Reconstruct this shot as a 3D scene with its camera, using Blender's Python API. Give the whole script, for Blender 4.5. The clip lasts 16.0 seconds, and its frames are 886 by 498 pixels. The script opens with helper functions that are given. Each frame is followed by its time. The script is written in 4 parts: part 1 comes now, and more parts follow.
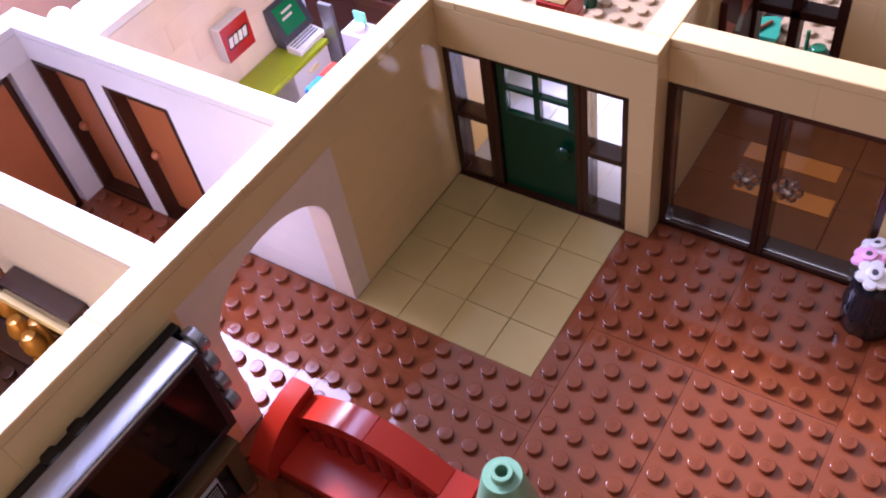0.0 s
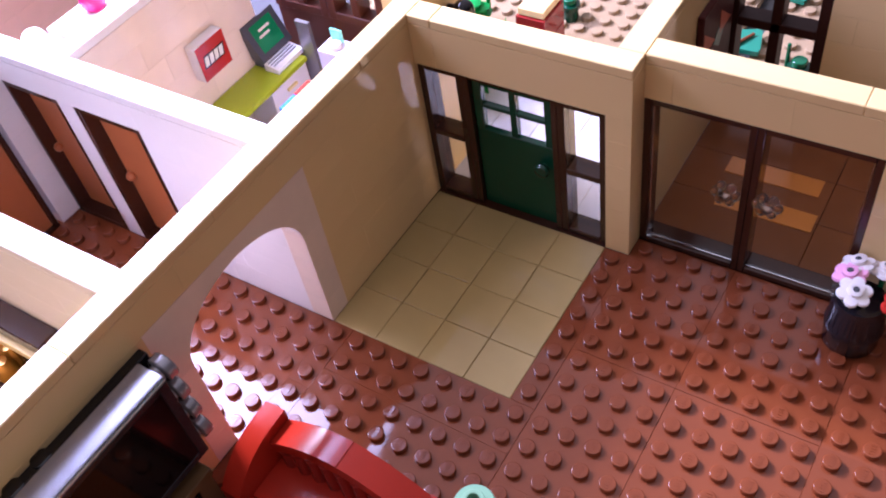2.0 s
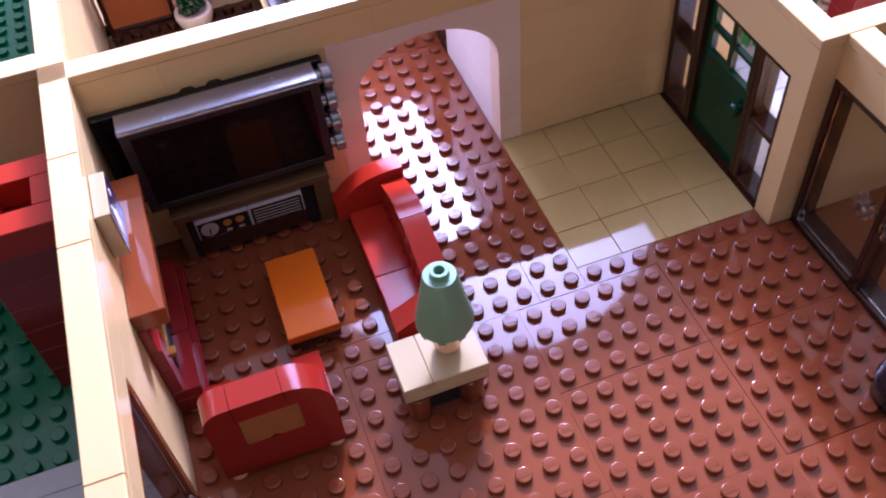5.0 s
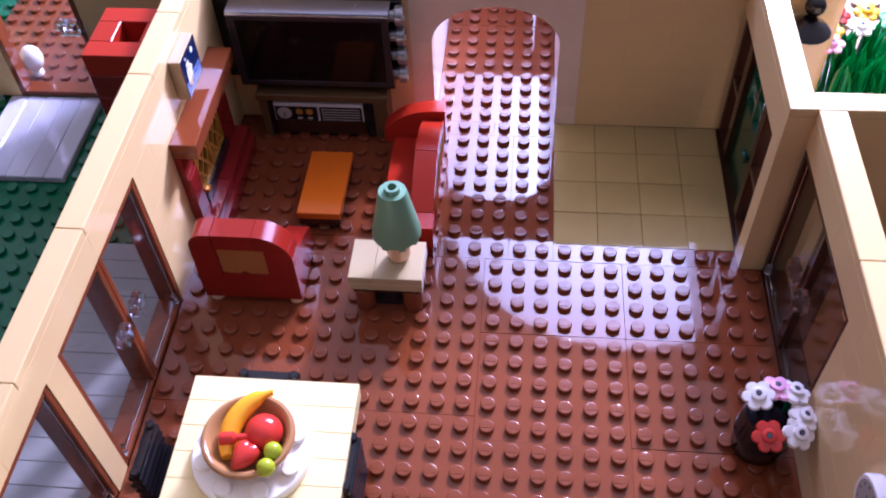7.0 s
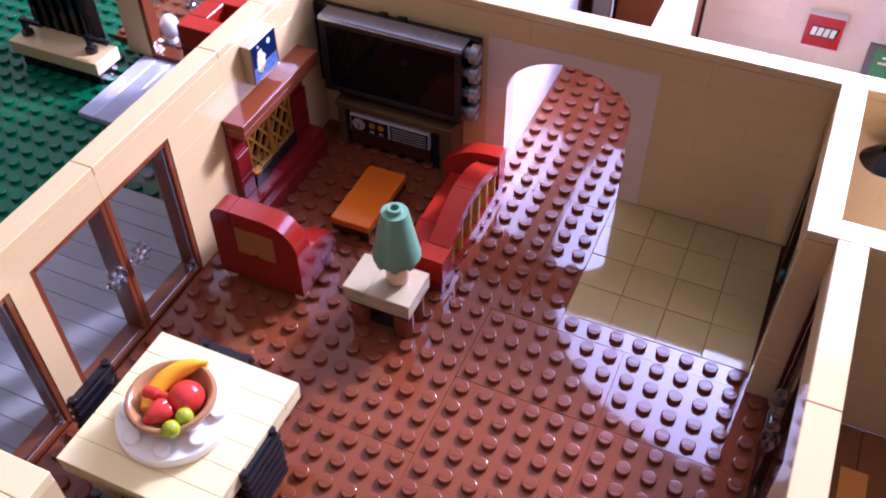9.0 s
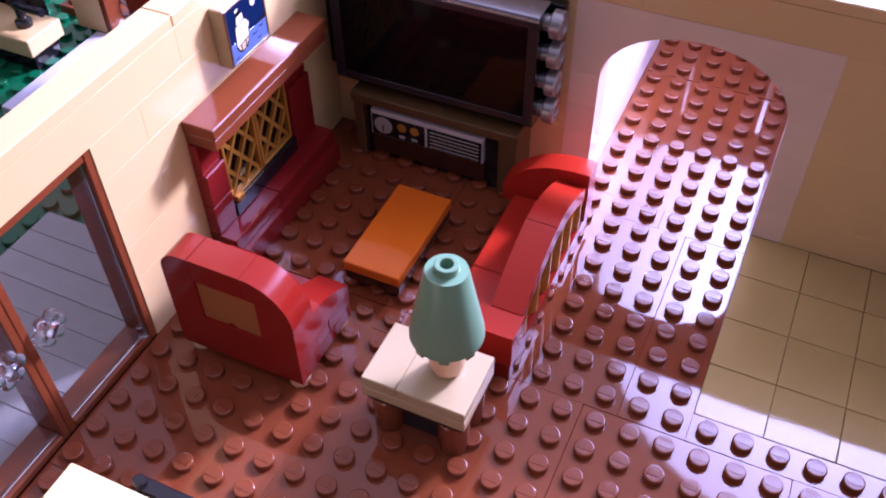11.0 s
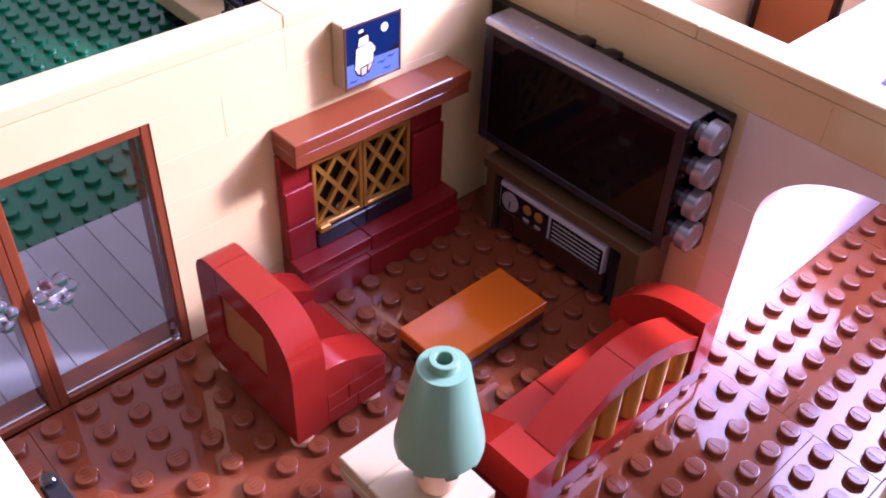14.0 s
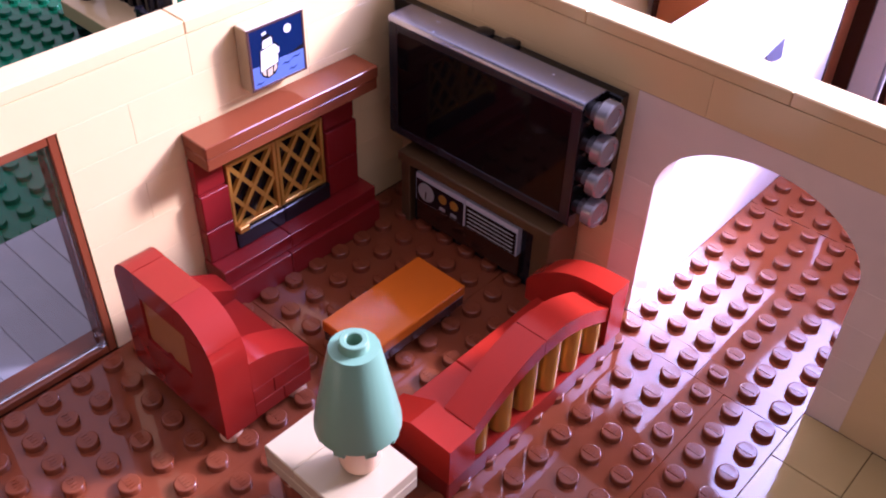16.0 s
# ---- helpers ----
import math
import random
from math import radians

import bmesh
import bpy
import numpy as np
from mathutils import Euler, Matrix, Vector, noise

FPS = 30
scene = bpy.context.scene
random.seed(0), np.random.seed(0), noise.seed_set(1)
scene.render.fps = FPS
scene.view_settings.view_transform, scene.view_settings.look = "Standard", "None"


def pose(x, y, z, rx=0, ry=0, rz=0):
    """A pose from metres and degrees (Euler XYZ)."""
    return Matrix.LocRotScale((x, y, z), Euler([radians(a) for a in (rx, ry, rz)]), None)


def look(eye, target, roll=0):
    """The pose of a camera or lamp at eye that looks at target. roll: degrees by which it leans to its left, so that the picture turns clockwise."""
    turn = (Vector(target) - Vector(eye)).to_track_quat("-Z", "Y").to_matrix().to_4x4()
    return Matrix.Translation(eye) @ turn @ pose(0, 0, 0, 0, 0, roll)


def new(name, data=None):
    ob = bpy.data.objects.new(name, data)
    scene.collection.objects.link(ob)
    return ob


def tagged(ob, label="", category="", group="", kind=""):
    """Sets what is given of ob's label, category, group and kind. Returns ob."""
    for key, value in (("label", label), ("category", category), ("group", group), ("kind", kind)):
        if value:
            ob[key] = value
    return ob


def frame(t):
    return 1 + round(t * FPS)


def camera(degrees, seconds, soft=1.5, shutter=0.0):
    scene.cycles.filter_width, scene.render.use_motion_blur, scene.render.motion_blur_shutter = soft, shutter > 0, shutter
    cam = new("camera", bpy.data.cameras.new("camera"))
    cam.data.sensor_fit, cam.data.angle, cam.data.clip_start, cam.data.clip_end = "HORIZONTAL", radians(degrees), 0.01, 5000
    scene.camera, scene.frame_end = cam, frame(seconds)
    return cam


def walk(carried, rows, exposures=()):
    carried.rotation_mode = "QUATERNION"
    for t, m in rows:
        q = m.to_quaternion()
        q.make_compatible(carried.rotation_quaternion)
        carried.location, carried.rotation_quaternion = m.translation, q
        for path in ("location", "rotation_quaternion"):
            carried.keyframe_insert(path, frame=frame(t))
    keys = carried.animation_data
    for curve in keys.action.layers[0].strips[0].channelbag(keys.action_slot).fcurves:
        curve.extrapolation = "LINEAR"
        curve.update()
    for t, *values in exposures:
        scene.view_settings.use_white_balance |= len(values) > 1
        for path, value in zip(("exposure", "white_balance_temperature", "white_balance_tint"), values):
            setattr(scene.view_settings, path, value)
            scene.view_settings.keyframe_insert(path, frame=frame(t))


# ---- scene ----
S = 0.008          # one stud pitch, in metres
cam = camera(51.4, 16.0, soft=2.0)
PATH = [
    (0, (-15.524, -10.265, 28.587), (-14.512, -9.402, 27.093), -11.0),
    (0.5, (-15.301, -10.222, 28.477), (-14.284, -9.36, 26.987), -10.8),
    (1, (-15.271, -10.111, 28.387), (-14.248, -9.245, 26.902), -10.9),
    (1.5, (-15.084, -10.414, 28.415), (-14.052, -9.551, 26.935), -11.0),
    (2, (-14.655, -10.597, 28.35), (-13.624, -9.731, 26.871), -11.3),
    (2.5, (-14.44, -10.699, 28.205), (-13.419, -9.825, 26.724), -11.0),
    (3, (-14.389, -11.299, 28.613), (-13.382, -10.398, 27.138), -10.0),
    (3.5, (-13.658, -12.75, 28.523), (-12.746, -11.777, 27.032), -9.3),
    (4, (-12.4, -15.45, 28.7), (-11.672, -14.367, 27.184), -8.9),
    (4.5, (-11.878, -18.287, 28.417), (-11.358, -17.095, 26.897), -7.6),
    (7, (-1.614, -27.114, 31.629), (-1.774, -25.832, 30.102), -3.1),
    (7.5, (1.466, -28.621, 30.613), (1.15, -27.34, 29.11), -3.3),
    (8, (3.564, -28.064, 30.122), (3.074, -26.8, 28.65), -2.3),
    (8.5, (6.241, -27.448, 31.332), (5.678, -26.171, 29.9), -0.5),
    (11, (-0.177, -16.671, 22.596), (-0.764, -15.414, 21.155), -0.6),
    (11.5, (-1.393, -16.149, 21.007), (-1.999, -14.876, 19.588), -0.5),
    (12, (-1.612, -15.365, 20.736), (-2.25, -14.069, 19.354), -0.6),
    (12.5, (-0.167, -13.76, 20.89), (-0.865, -12.489, 19.512), -0.2),
    (13, (0.818, -12.067, 20.062), (-0.022, -10.863, 18.704), -0.7),
    (13.5, (1.321, -11.836, 19.832), (0.321, -10.727, 18.502), 1.7),
    (14, (2.309, -11.752, 19.961), (1.222, -10.694, 18.657), 2.9),
    (14.5, (2.587, -11.782, 20.066), (1.489, -10.698, 18.793), 3.3),
    (15, (2.919, -11.669, 20.128), (1.841, -10.582, 18.842), 3.1),
    (15.5, (3.236, -11.874, 20.022), (2.202, -10.756, 18.725), 1.9),
    (16, (3.638, -11.718, 20.151), (2.623, -10.577, 18.86), 1.8),

]
walk(cam, [(t, look([S * a for a in e], [S * a for a in g], r)) for t, e, g, r in PATH],
     exposures=[(0.0, 0.33, 5560, 15), (2.5, 0.33, 5560, 15), (4.5, 0.39, 5320, 18), (7.0, 0.22, 5190, 19), (8.5, 0.18, 5190, 19), (11.0, 0.42, 5310, 30), (12.5, 0.52, 5310, 33), (14.0, 0.68, 5310, 32), (16.0, 0.60, 5310, 31)])

# ---- world and light ----
world = bpy.data.worlds.new("room")
scene.world = world
world.use_nodes = True
WN = world.node_tree.nodes
tex = WN.new("ShaderNodeTexCoord")
lean = WN.new("ShaderNodeVectorMath")
lean.operation, lean.inputs[1].default_value = "DOT_PRODUCT", (0.15, 0.50, 0.85)
ramp = WN.new("ShaderNodeMapRange")          # the ceiling and the lamps' side of the room are the brightest
ramp.inputs["From Min"].default_value, ramp.inputs["From Max"].default_value = -0.1, 1.0
ramp.inputs["To Min"].default_value, ramp.inputs["To Max"].default_value = 0.03, 0.84
world.node_tree.links.new(tex.outputs["Generated"], lean.inputs[0])
world.node_tree.links.new(lean.outputs["Value"], ramp.inputs["Value"])
world.node_tree.links.new(ramp.outputs["Result"], WN["Background"].inputs["Strength"])
WN["Background"].inputs["Color"].default_value = (1.0, 0.85, 0.87, 1)


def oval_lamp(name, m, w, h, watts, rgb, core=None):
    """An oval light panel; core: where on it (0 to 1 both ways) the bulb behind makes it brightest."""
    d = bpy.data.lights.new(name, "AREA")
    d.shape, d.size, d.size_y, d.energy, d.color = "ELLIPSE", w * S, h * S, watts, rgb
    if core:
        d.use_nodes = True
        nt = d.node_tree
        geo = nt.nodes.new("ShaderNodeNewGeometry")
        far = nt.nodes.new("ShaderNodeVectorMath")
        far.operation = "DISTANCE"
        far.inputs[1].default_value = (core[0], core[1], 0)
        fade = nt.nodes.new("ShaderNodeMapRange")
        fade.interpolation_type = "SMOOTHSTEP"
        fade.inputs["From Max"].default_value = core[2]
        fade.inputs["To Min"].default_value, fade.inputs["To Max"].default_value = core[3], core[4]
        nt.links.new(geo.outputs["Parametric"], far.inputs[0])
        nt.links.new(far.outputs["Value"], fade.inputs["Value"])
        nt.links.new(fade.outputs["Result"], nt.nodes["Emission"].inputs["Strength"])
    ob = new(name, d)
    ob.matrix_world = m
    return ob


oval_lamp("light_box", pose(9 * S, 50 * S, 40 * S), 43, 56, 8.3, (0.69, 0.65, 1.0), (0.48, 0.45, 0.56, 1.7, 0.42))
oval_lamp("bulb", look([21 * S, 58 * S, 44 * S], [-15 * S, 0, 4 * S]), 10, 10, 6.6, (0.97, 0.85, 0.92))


# ---- materials ----
def plastic(name, rgb, rough=0.16, bump=0.06, coat=0.0, vary=0.08, ior=1.47):
    m = bpy.data.materials.new(name)
    m.use_nodes = True
    nt = m.node_tree
    p = nt.nodes["Principled BSDF"]
    tc = nt.nodes.new("ShaderNodeTexCoord")
    info = nt.nodes.new("ShaderNodeObjectInfo")
    n1 = nt.nodes.new("ShaderNodeTexNoise")
    n1.inputs["Scale"].default_value = 140
    n1.inputs["Detail"].default_value = 3
    n2 = nt.nodes.new("ShaderNodeTexNoise")
    n2.inputs["Scale"].default_value = 320
    n2.inputs["Detail"].default_value = 4
    nt.links.new(tc.outputs["Object"], n1.inputs["Vector"])
    nt.links.new(tc.outputs["Object"], n2.inputs["Vector"])
    add = nt.nodes.new("ShaderNodeMath")
    add.operation = "ADD"
    nt.links.new(n1.outputs["Fac"], add.inputs[0])
    nt.links.new(info.outputs["Random"], add.inputs[1])
    mr = nt.nodes.new("ShaderNodeMapRange")
    mr.inputs["From Min"].default_value, mr.inputs["From Max"].default_value = 0.3, 1.7
    mr.inputs["To Min"].default_value, mr.inputs["To Max"].default_value = 1 - vary, 1 + vary
    nt.links.new(add.outputs[0], mr.inputs["Value"])
    hs = nt.nodes.new("ShaderNodeHueSaturation")
    hs.inputs["Color"].default_value = (*rgb, 1)
    nt.links.new(mr.outputs["Result"], hs.inputs["Value"])
    nt.links.new(hs.outputs["Color"], p.inputs["Base Color"])
    rr = nt.nodes.new("ShaderNodeMapRange")
    rr.inputs["To Min"].default_value, rr.inputs["To Max"].default_value = rough * 0.9, rough * 1.12
    nt.links.new(n2.outputs["Fac"], rr.inputs["Value"])
    nt.links.new(rr.outputs["Result"], p.inputs["Roughness"])
    b = nt.nodes.new("ShaderNodeBump")
    b.inputs["Strength"].default_value, b.inputs["Distance"].default_value = bump, 0.0004
    nt.links.new(n1.outputs["Fac"], b.inputs["Height"])
    nt.links.new(b.outputs["Normal"], p.inputs["Normal"])
    p.inputs["IOR"].default_value = ior
    p.inputs["Coat Weight"].default_value = coat
    return m


def clear_plastic(name, rgb, rough=0.03):
    m = bpy.data.materials.new(name)
    m.use_nodes = True
    p = m.node_tree.nodes["Principled BSDF"]
    p.inputs["Base Color"].default_value = (*rgb, 1)
    p.inputs["Roughness"].default_value = rough
    p.inputs["Transmission Weight"].default_value = 1.0
    p.inputs["IOR"].default_value = 1.35
    return m


def pane_glass(name):
    m = bpy.data.materials.new(name)
    m.use_nodes = True
    nt = m.node_tree
    out = nt.nodes["Material Output"]
    nt.nodes.remove(nt.nodes["Principled BSDF"])
    tr = nt.nodes.new("ShaderNodeBsdfTransparent")
    tr.inputs["Color"].default_value = (0.95, 0.96, 0.97, 1)
    gl = nt.nodes.new("ShaderNodeBsdfGlossy")
    gl.inputs["Roughness"].default_value = 0.04
    mix = nt.nodes.new("ShaderNodeMixShader")
    lw = nt.nodes.new("ShaderNodeLayerWeight")
    lw.inputs["Blend"].default_value = 0.5
    pw = nt.nodes.new("ShaderNodeMath")
    pw.operation, pw.inputs[1].default_value = "POWER", 4.0
    mr = nt.nodes.new("ShaderNodeMapRange")
    mr.inputs["To Min"].default_value, mr.inputs["To Max"].default_value = 0.03, 0.55
    nt.links.new(lw.outputs["Facing"], pw.inputs[0])
    nt.links.new(pw.outputs[0], mr.inputs["Value"])
    nt.links.new(mr.outputs["Result"], mix.inputs[0])
    nt.links.new(tr.outputs[0], mix.inputs[1])
    nt.links.new(gl.outputs[0], mix.inputs[2])
    nt.links.new(mix.outputs[0], out.inputs["Surface"])
    return m


BROWN = plastic("reddish_brown_plastic", (0.185, 0.046, 0.0165), 0.045, 0.012, ior=1.48)
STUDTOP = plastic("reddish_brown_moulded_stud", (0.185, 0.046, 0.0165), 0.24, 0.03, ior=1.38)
TAN = plastic("tan_plastic", (0.72, 0.525, 0.255), 0.07, 0.03, vary=0.02)
ARCHTAN = plastic("pale_tan_plastic", (0.80, 0.66, 0.55), 0.16)
DARKTAN = plastic("dark_tan_plastic", (0.10, 0.056, 0.024), 0.25, ior=1.4)
CREAM = plastic("light_tan_plastic", (0.85, 0.70, 0.36), 0.14, vary=0.03)
PLATEWHITE = plastic("warm_white_plastic", (0.90, 0.87, 0.82), 0.2, vary=0.02)
TILE = plastic("tan_tile_plastic", (0.40, 0.29, 0.115), 0.05, 0.03, ior=1.40)
WHITE = plastic("white_plastic", (0.82, 0.78, 0.78), 0.2, vary=0.02)
DKRED = plastic("dark_red_plastic", (0.215, 0.014, 0.013), 0.14)
SEATRED = plastic("seat_red_plastic", (0.222, 0.0135, 0.0078), 0.14, vary=0.05, ior=1.4)
DEEPRED = plastic("deep_red_print", (0.42, 0.018, 0.014), 0.2)
BRIGHTRED = plastic("bright_red_plastic", (0.58, 0.035, 0.025), 0.16)
PANELTAN = plastic("medium_nougat_plastic", (0.33, 0.125, 0.038), 0.2)
RED = plastic("red_plastic", (0.355, 0.021, 0.009), 0.22, ior=1.36)
ORANGE = plastic("orange_plastic", (0.48, 0.10, 0.004), 0.1, ior=1.36)
NOUGAT = plastic("nougat_orange_plastic", (0.42, 0.13, 0.045), 0.3)
SANDGREEN = plastic("sand_green_plastic", (0.155, 0.295, 0.185), 0.3, 0.01, vary=0.03)
FLESH = plastic("light_nougat_plastic", (0.80, 0.52, 0.32), 0.22)
BLACK = plastic("black_plastic", (0.012, 0.011, 0.014), 0.12)
GLOSSBLACK = plastic("gloss_black_plastic", (0.006, 0.005, 0.006), 0.05, 0.02)
DKBROWN = plastic("dark_brown_plastic", (0.04, 0.014, 0.008), 0.14)
DKGREEN = plastic("dark_green_plastic", (0.003, 0.045, 0.022), 0.16)
GREEN = plastic("green_plastic", (0.005, 0.11, 0.045), 0.2)
LEAF = plastic("bright_green_plastic", (0.012, 0.26, 0.05), 0.22)
PALEGREY = plastic("pale_grey_plastic", (0.54, 0.54, 0.58), 0.12)
SILVER = plastic("silver_grey_plastic", (0.34, 0.33, 0.36), 0.2)
SILVER.node_tree.nodes["Principled BSDF"].inputs["Metallic"].default_value = 0.6
DKGREY = plastic("dark_grey_plastic", (0.07, 0.07, 0.085), 0.2)
LIME = plastic("lime_plastic", (0.36, 0.42, 0.015), 0.2)
GOLD = plastic("pearl_gold_plastic", (0.52, 0.25, 0.035), 0.18)
GOLD.node_tree.nodes["Principled BSDF"].inputs["Metallic"].default_value = 0.365
PETALYELLOW = plastic("bright_yellow_plastic", (0.85, 0.50, 0.02), 0.25)
YELLOW = plastic("yellow_orange_plastic", (0.85, 0.36, 0.01), 0.25)
NAVY = plastic("navy_print", (0.006, 0.016, 0.065), 0.2)
SEA = plastic("sea_blue_print", (0.10, 0.15, 0.35), 0.2)
FRAMEBROWN = plastic("brown_print", (0.07, 0.035, 0.03), 0.25)
PRINTWHITE = plastic("white_print", (0.75, 0.74, 0.68), 0.25)
PRINTGREY = plastic("grey_print", (0.34, 0.33, 0.31), 0.25)
PINK = plastic("pink_plastic", (0.82, 0.40, 0.62), 0.25)
LAVENDER = plastic("lavender_plastic", (0.56, 0.55, 0.74), 0.2)
PURPLE = plastic("purple_plastic", (0.16, 0.08, 0.35), 0.25)
BLUE = plastic("blue_plastic", (0.02, 0.14, 0.55), 0.25)
TEAL = plastic("teal_plastic", (0.02, 0.20, 0.125), 0.25)
SCREENGREEN = plastic("green_print", (0.01, 0.20, 0.07), 0.2)
SALMON = plastic("salmon_plastic", (0.55, 0.16, 0.10), 0.5, ior=1.3)
DARKMAROON = plastic("dark_maroon_plastic", (0.06, 0.012, 0.011), 0.5, ior=1.3)
FRAMEDARK = plastic("matt_dark_brown_plastic", (0.036, 0.011, 0.008), 0.5, ior=1.3)
WARMDARK = plastic("warm_dark_brown_plastic", (0.075, 0.020, 0.012), 0.35, ior=1.4)
DULLGREEN = plastic("dull_green_plastic", (0.05, 0.085, 0.06), 0.3)
GLASS = pane_glass("window_pane")
CLEAR = clear_plastic("clear_plastic", (0.95, 0.95, 1.0))
SMOKE = clear_plastic("smoky_clear_plastic", (0.66, 0.56, 0.50))
GREYTAN = plastic("greyish_tan_plastic", (0.43, 0.345, 0.205), 0.15, vary=0.03)
PLUM = plastic("warm_brown_plank", (0.23, 0.085, 0.028), 0.22, 0.03, ior=1.35, vary=0.18)
AMBER = plastic("amber_tile", (0.72, 0.27, 0.05), 0.2)
PATIO = plastic("weathered_grey_plastic", (0.34, 0.335, 0.35), 0.25, vary=0.16)
GROUNDTAN = plastic("dull_tan_plastic", (0.30, 0.215, 0.13), 0.45, ior=1.35)
PATHGREY = plastic("path_grey_plastic", (0.5, 0.5, 0.57), 0.08)
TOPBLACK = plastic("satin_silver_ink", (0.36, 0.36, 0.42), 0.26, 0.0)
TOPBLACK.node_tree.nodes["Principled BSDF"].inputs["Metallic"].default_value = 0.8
RIM = plastic("charcoal_plastic", (0.02, 0.019, 0.023), 0.22, 0.0)
SCREEN = plastic("screen_print", (0.004, 0.0035, 0.004), 0.06, 0.01, ior=1.3)


# ---- mesh helpers: all sizes in studs ----
def cbox(bm, x0, x1, y0, y1, z0, z1, c=0.03):
    lo, hi = (x0, y0, z0), (x1, y1, z1)
    c = min(c, 0.45 * min(x1 - x0, y1 - y0, z1 - z0))
    vs = {}
    for i in range(8):
        k = (i & 1, i >> 1 & 1, i >> 2 & 1)
        for a in range(3):
            p = [hi[b] if k[b] else lo[b] for b in range(3)]
            for b in range(3):
                if b != a:
                    p[b] += -c if k[b] else c
            vs[k, a] = bm.verts.new(p)

    def key(a, sa, b, sb, d, sd):
        r = [0, 0, 0]
        r[a], r[b], r[d] = sa, sb, sd
        return tuple(r)
    for a in range(3):
        b, d = (a + 1) % 3, (a + 2) % 3
        for s in (0, 1):
            q = [vs[key(a, s, b, i, d, j), a] for i, j in ((0, 0), (1, 0), (1, 1), (0, 1))]
            bm.faces.new(q if s else q[::-1])
            for u in (0, 1):
                q = [vs[key(a, s, b, u, d, 0), a], vs[key(a, s, b, u, d, 1), a], vs[key(a, s, b, u, d, 1), b], vs[key(a, s, b, u, d, 0), b]]
                bm.faces.new(q if s == u else q[::-1])
    for i in range(8):
        k = (i & 1, i >> 1 & 1, i >> 2 & 1)
        q = [vs[k, 0], vs[k, 1], vs[k, 2]]
        bm.faces.new(q if sum(k) % 2 else q[::-1])
    return bm


AX = {"z": lambda a, b, h: (a, b, h), "x": lambda a, b, h: (h, a, b), "y": lambda a, b, h: (b, h, a)}


def lathe(bm, profile, at=(0, 0, 0), n=20, axis="z", squash=(1, 1)):
    """A turned body from (radius, height) rows, bottom to top."""
    rings = []
    for r, h in profile:
        if r < 1e-6:
            rings.append([bm.verts.new([p + q for p, q in zip(at, AX[axis](0, 0, h))])])
        else:
            rings.append([bm.verts.new([p + q for p, q in zip(at, AX[axis](r * squash[0] * math.cos(6.28318531 * i / n), r * squash[1] * math.sin(6.28318531 * i / n), h))]) for i in range(n)])
    for a, b in zip(rings, rings[1:]):
        for i in range(n):
            j = (i + 1) % n
            if len(a) == 1 and len(b) == 1:
                continue
            if len(a) == 1:
                bm.faces.new((a[0], b[j], b[i]))
            elif len(b) == 1:
                bm.faces.new((a[i], a[j], b[0]))
            else:
                bm.faces.new((a[i], a[j], b[j], b[i]))
    return bm


def disc_cyl(bm, at, r, h, axis="z", n=20, c=0.03):
    return lathe(bm, [(0, 0), (r - c, 0), (r, c), (r, h - c), (r - c, h), (0, h)], at, n, axis)


def prism(bm, outline, y0, y1, plane="xz", c=0.0):
    """An outline (list of 2D points, in order) pushed through from y0 to y1."""
    def P(p, y):
        return {"xz": (p[0], y, p[1]), "yz": (y, p[0], p[1]), "xy": (p[0], p[1], y)}[plane]
    a = [bm.verts.new(P(p, y0)) for p in outline]
    b = [bm.verts.new(P(p, y1)) for p in outline]
    n = len(outline)
    bm.faces.new(a)
    bm.faces.new(b[::-1])
    for i in range(n):
        bm.faces.new((a[i], b[i], b[(i + 1) % n], a[(i + 1) % n]))
    bmesh.ops.recalc_face_normals(bm, faces=bm.faces)
    return bm


def stud(bm, x, y, z, letters=True, n=16):
    lathe(bm, [(0.3, 0)] + [(0.255 + 0.045 * math.cos(radians(a)), 0.1675 + 0.045 * math.sin(radians(a))) for a in (0, 22, 45, 67, 90)] + [(0.24, 0.2125), (0, 0.2125)], (x, y, z), n)
    if letters:
        for k in range(4):
            u = x - 0.165 + 0.11 * k
            bar(bm, u - 0.03, u + 0.03, y - 0.085, y + 0.085, z + 0.2125, z + 0.231)


def bar(bm, x0, x1, y0, y1, z0, z1):
    v = [bm.verts.new(p) for p in ((x0, y0, z0), (x1, y0, z0), (x1, y1, z0), (x0, y1, z0), (x0, y0, z1), (x1, y0, z1), (x1, y1, z1), (x0, y1, z1))]
    for q in ((4, 5, 6, 7), (0, 1, 5, 4), (1, 2, 6, 5), (2, 3, 7, 6), (3, 0, 4, 7), (3, 2, 1, 0)):
        bm.faces.new([v[i] for i in q])
    return bm


def sphere(bm, at, r, n=16, squash=1.0):
    k = 10
    return lathe(bm, [(r * math.sin(math.pi * i / k), -r * squash * math.cos(math.pi * i / k)) for i in range(k + 1)], at, n)


def finish(bm, name, mat, sharp=35):
    me = bpy.data.meshes.new(name)
    for v in bm.verts:
        v.co *= S
    bm.to_mesh(me)
    bm.free()
    me.materials.append(mat)
    me.polygons.foreach_set("use_smooth", [True] * len(me.polygons))
    me.set_sharp_from_angle(angle=radians(sharp))
    return me


def thing(name, at, label, category, group="", kind="", turn=0):
    e = new(name)
    e.empty_display_size = 0.01
    e.matrix_world = pose(*[S * a for a in at], 0, 0, turn)
    return tagged(e, label, category, group, kind)


